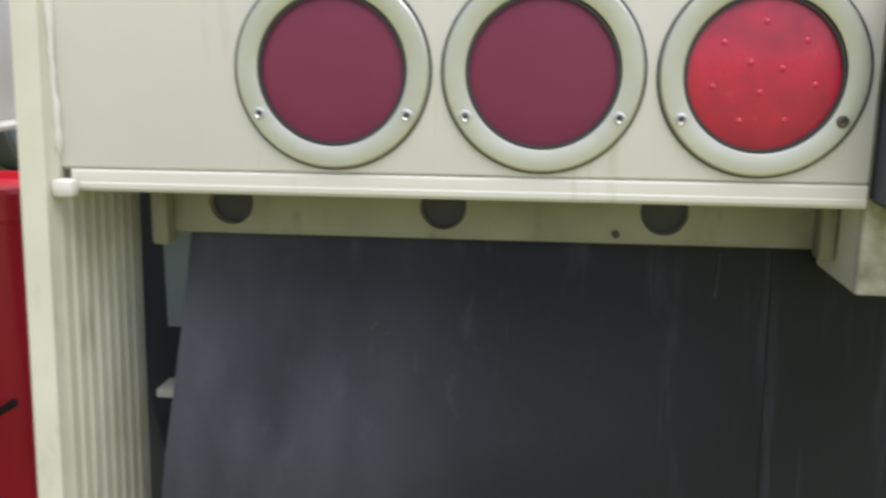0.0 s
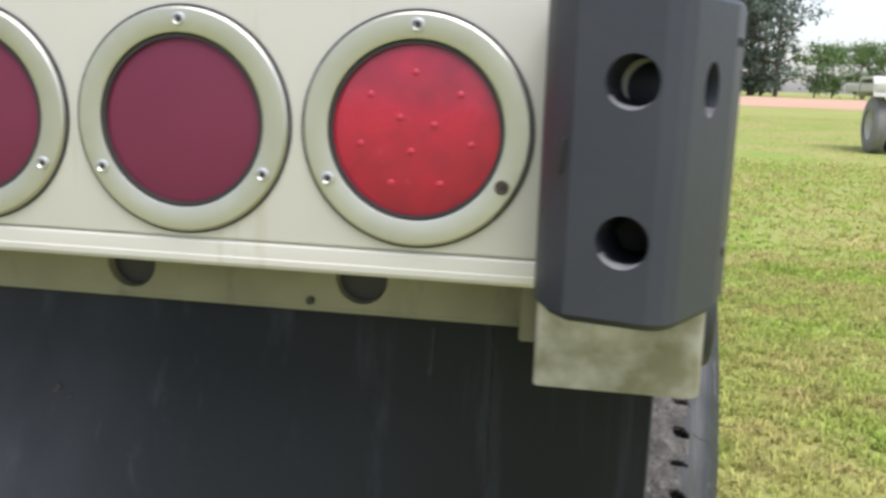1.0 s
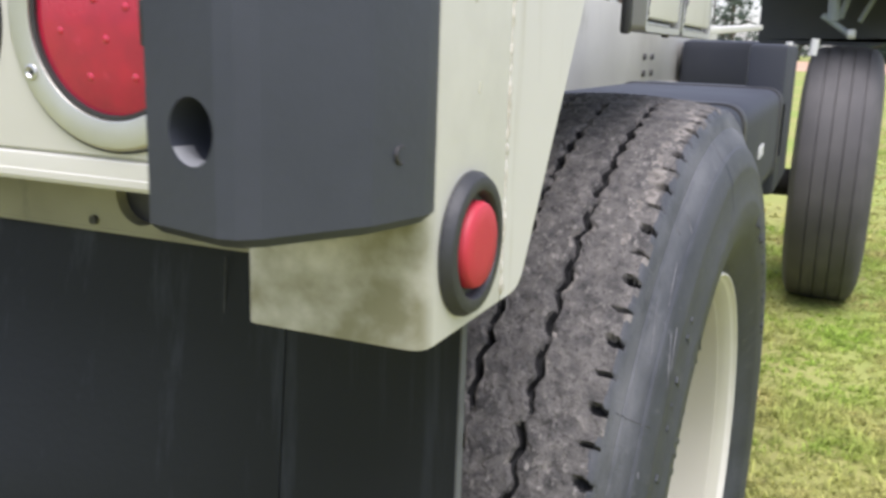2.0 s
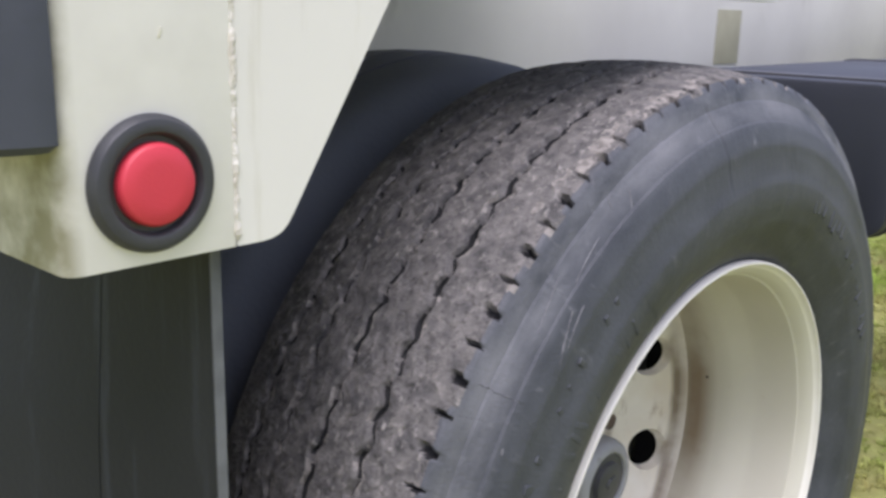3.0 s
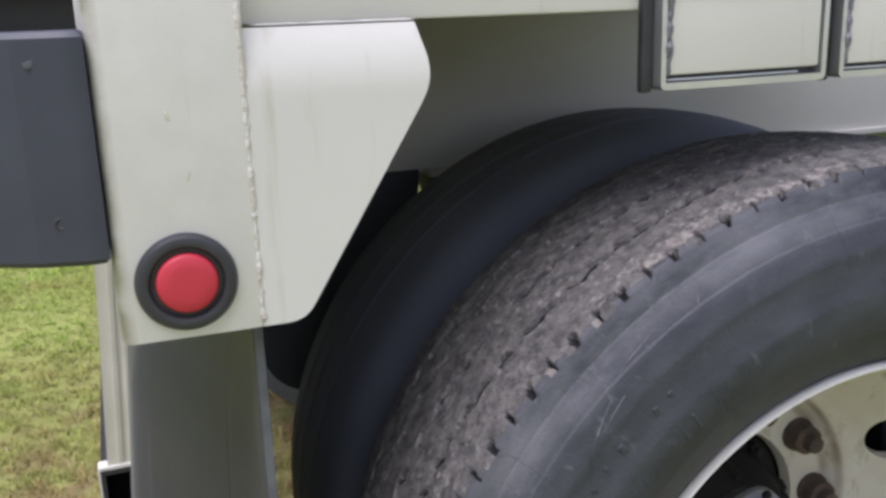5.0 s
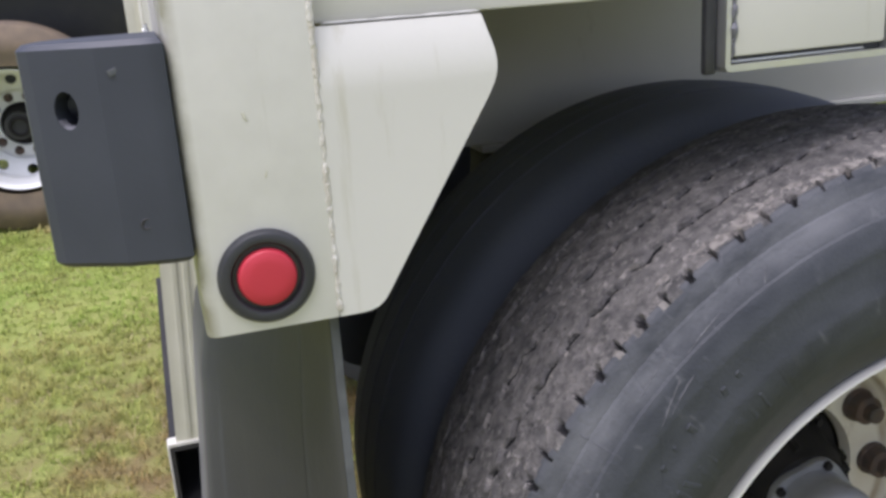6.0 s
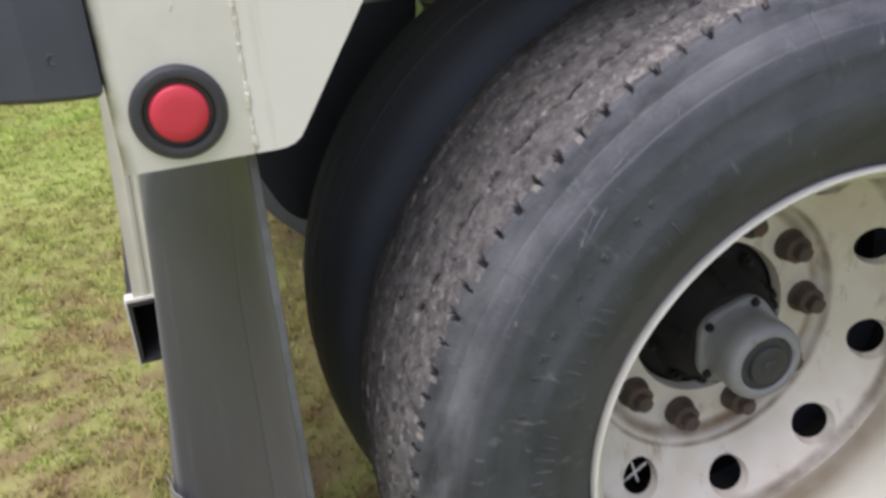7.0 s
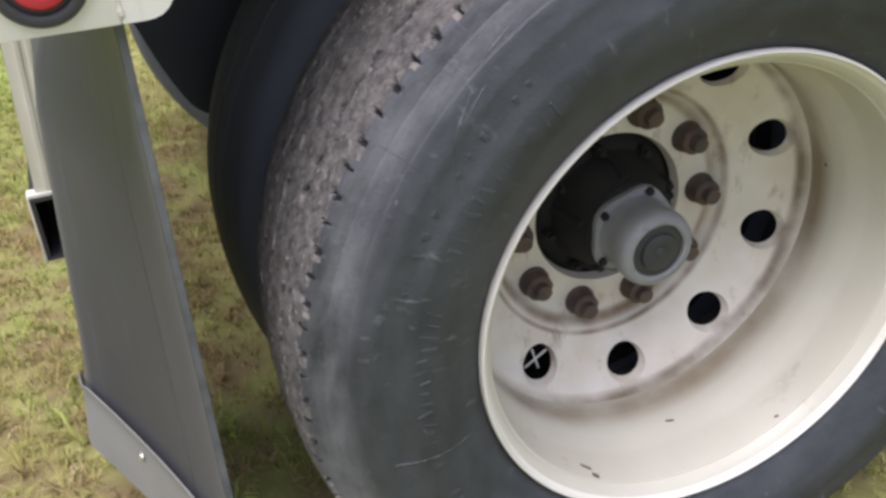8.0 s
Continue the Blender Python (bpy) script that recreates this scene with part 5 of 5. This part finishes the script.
# front wheel under its fender
FY, FZ = 3.93, 0.53
fw = part("wheel", lathe([(0.74, 0.31), (0.71, 0.28), (0.66, 0.26), (0.65, 0.1), (0.65, 0)], FY, FZ, 40), RIMC, TRUCK, "front wheel")
ft = [(0.49, 0.30), (0.462, 0.38), (0.457, 0.43), (0.466, 0.49), (0.482, 0.523), (0.505, 0.535), (0.537, 0.540), (0.538, 0.534), (0.542, 0.534), (0.543, 0.541), (0.587, 0.543), (0.588, 0.536), (0.592, 0.536), (0.593, 0.543),
      (0.637, 0.543), (0.638, 0.536), (0.642, 0.536), (0.643, 0.543), (0.690, 0.540), (0.691, 0.534), (0.695, 0.534), (0.696, 0.539), (0.722, 0.532), (0.742, 0.512), (0.757, 0.47), (0.764, 0.42), (0.758, 0.36), (0.74, 0.30)]
part("tyre", lathe(ft, FY, FZ, 96), FRONTR, fw, "black front tyre")


def fender():
    """A rounded wheel arch open to the rear, with a rolled lip along its lower edge."""
    bm = bmesh.new()
    edge = [(0.10, 1.325), (0.34, 1.322), (0.50, 1.315), (0.60, 1.303), (0.70, 1.275), (0.765, 1.243), (0.805, 1.205), (0.822, 1.165), (0.828, 1.12)]
    rings = []
    for x, z in edge:
        side = min(1.0, max(0.0, (x - 0.55) / 0.25))
        run = [(-0.012, 0.012), (-0.016, -0.002), (-0.008, -0.010), (0.0, 0.0), (0.02, 0.07), (0.08, 0.15), (0.22, 0.20), (0.60, 0.23), (0.60, 0.20), (0.24, 0.17), (0.10, 0.12), (0.04, 0.06)]
        rings.append([bm.verts.new((x + up * side * 0.30, 3.58 + ahead, z + up * (1 - side * 0.55))) for ahead, up in run])
    for a, b in zip(rings, rings[1:]):
        for j in range(len(a)):
            bm.faces.new([a[j - 1], a[j], b[j], b[j - 1]])
    bm.faces.new(rings[0])
    bm.faces.new(rings[-1])
    return bm


fd = part("fender", fender(), FENDER, TRUCK, "dull grey front wheel arch", angle=60)
part("fender_liner", prism(rounded([(0.22, 1.60), (0.22, 1.075), (0.74, 1.075), (0.79, 1.13), (0.80, 1.60)], [0, 0.02, 0.05, 0.05, 0]), 4.18, 4.20, "y"), HANGC, fd, "dark wheel arch liner")
for a, b, r in (((0.535, 3.72, 1.33), (0.54, 3.74, 1.17), 0.022), ((0.60, 3.78, 1.31), (0.565, 3.78, 1.18), 0.012), ((0.70, 3.85, 1.30), (0.64, 3.86, 1.17), 0.010), ((0.50, 3.74, 1.19), (0.61, 3.76, 1.115), 0.012)):
    part("fender_strut", rod(a, b, r), STRUT, fd)
part("strut_cap", lathe([(0.60, 0), (0.60, 0.017), (0.606, 0.020), (0.625, 0.020), (0.63, 0.016), (0.63, 0)], 3.75, 1.118, 14), WHITEP, fd)
part("front_axle", rod((-1.9, FY, FZ - 0.05), (0.66, FY, FZ - 0.05), 0.06, 14), DARKIN, TRUCK)
part("white_hose", rod((0.412, 3.30, 1.075), (0.424, 3.32, 0.80), 0.013), PRINT, TRUCK)
part("white_hose", rod((0.50, 3.34, 1.09), (0.495, 3.34, 1.03), 0.014), PRINT, TRUCK)
part("side_skirt", turned(box((-0.018, 0.0, -0.005), (0.010, 0.80, 0.005), 0.002), pose(0.447, 0.875, 1.056, 1.9)), CREAM, TRUCK)
tank = part("fuel_tank", prism(rounded([(-0.02, 0.66), (0.455, 0.66), (0.455, 0.93), (-0.02, 0.93)], [0.06, 0.06, 0.05, 0.05], 6), 1.45, 2.75, "y", 0.01), TANKC, TRUCK, "black tank below the deck")
for y in (1.56, 1.64, 1.92, 1.98):
    part("tank_print", box((0.4535, y, 0.785), (0.4575, y + 0.05, 0.815), 0.0005), PRINT, tank)
part("gearbox_housing", box((-0.18, 4.5, 0.55), (0.25, 5.3, 1.09), 0.05), TANKC, TRUCK, "dark housing between the front wheels")
part("battery_box", box((0.34, 2.62, 0.60), (0.455, 3.15, 1.06), 0.02), TANKC, TRUCK, "black box below the deck")
for y in (1.5, 2.5):
    part("tank_strap", prism(rounded([(-0.025, 0.656), (0.459, 0.656), (0.459, 0.934), (-0.025, 0.934)], [0.06, 0.06, 0.05, 0.05], 6), y, y + 0.05, "y", 0.002), BLACK, tank)
    part("tank_bracket", box((-0.2, y, 0.80), (-0.015, y + 0.05, 0.83), 0.003), BLACK, TRUCK)

# ---- what stands beyond the truck ----
OTHER = thing("truck", (-4.6, 2.0, 0), "dark and white truck parked alongside on grass", "truck")
shift = Vector((-3.82 - 0.55, -0.66 - WY, 0.515 - WZ))


def moved(src, name, material, parent, label=""):
    ob = new(name, src.data.copy())
    ob.data.materials.clear()
    ob.data.materials.append(material)
    ob.parent = parent
    if parent.type == "EMPTY":
        ob.location = shift
        ob.matrix_parent_inverse = Matrix.Translation(home(parent)).inverted()
    if label:
        ob["label"] = label
    return ob


ow = moved(wheel, "wheel", WHITEP, OTHER, "white steel wheel with round holes")
for o in list(wheel.children):
    if o.name.split(".")[0] in ("wheel_disc", "lug_nut", "hub", "hub_cap"):
        moved(o, o.name.split(".")[0], {"wheel_disc": WHITEP, "lug_nut": RUST, "hub": DARKIN, "hub_cap": DARKIN}[o.name.split(".")[0]], ow)
ot = part("tyre", lathe([(x, r * 1.06 if r > 0.33 else r) for x, r in plain_tyre], WY, WZ, 96), TAN, None, "dusty tan and black tyre")
ot.parent = ow
part("chassis", box((-5.9, -1.9, 0.86), (-4.30, 8.0, 1.318), 0.01), BLACK, OTHER)
part("body", box((-6.2, -2.0, 1.32), (-3.9, 2.4, 2.4), 0.02), BLACK, OTHER, "dark body")
part("body", box((-6.2, 2.6, 0.95), (-3.9, 8.5, 2.9), 0.03), WHITEP, OTHER, "white body")
part("axle", lathe([(-5.8, 0), (-5.8, 0.07), (-4.0, 0.07), (-4.0, 0)], -0.66, 0.515, 20), BLACK, OTHER)
part("wheel", lathe([(-5.95, 0), (-5.95, 0.5), (-5.9, 0.53), (-5.7, 0.53), (-5.65, 0.5), (-5.65, 0)], -0.66, 0.515, 48), SHADE_TYRE, OTHER)
for x in (-5.8, -4.2):
    part("wheel", lathe([(x - 0.14, 0), (x - 0.14, 0.5), (x - 0.1, 0.53), (x + 0.1, 0.53), (x + 0.14, 0.5), (x + 0.14, 0)], 6.8, 0.515, 48), SHADE_TYRE, OTHER)


def tub():
    bm = bmesh.new()
    loops = []
    for z, g in ((0.0, 0.0), (0.03, 0.005), (0.74, 0.015), (0.745, 0.022), (0.792, 0.022), (0.80, 0.016), (0.80, 0.008), (0.785, 0.005)):
        o = rounded([(-1.03 - g, 0.90 - g), (-0.80 + g, 0.90 - g), (-0.80 + g, 1.12 + g), (-1.03 - g, 1.12 + g)], [0.05] * 4, 4)
        loops.append([bm.verts.new((x, y, z)) for x, y in o])
    for a, b in zip(loops, loops[1:]):
        for k in range(len(a)):
            bm.faces.new([a[k - 1], a[k], b[k], b[k - 1]])
    bm.faces.new(loops[0])
    bm.faces.new(loops[-1])
    return bm


# Made-up tub in place of an unidentified red object past the guard post.
box_red = thing("storage_bin", (-0.915, 1.01, 0), "red tub standing in for an unidentified red object", "bin")
part("bin_body", tub(), REDP, box_red)
part("bin_handle", rod((-0.88, 0.885, 0.36), (-0.815, 0.885, 0.40), 0.007), BLACK, box_red)
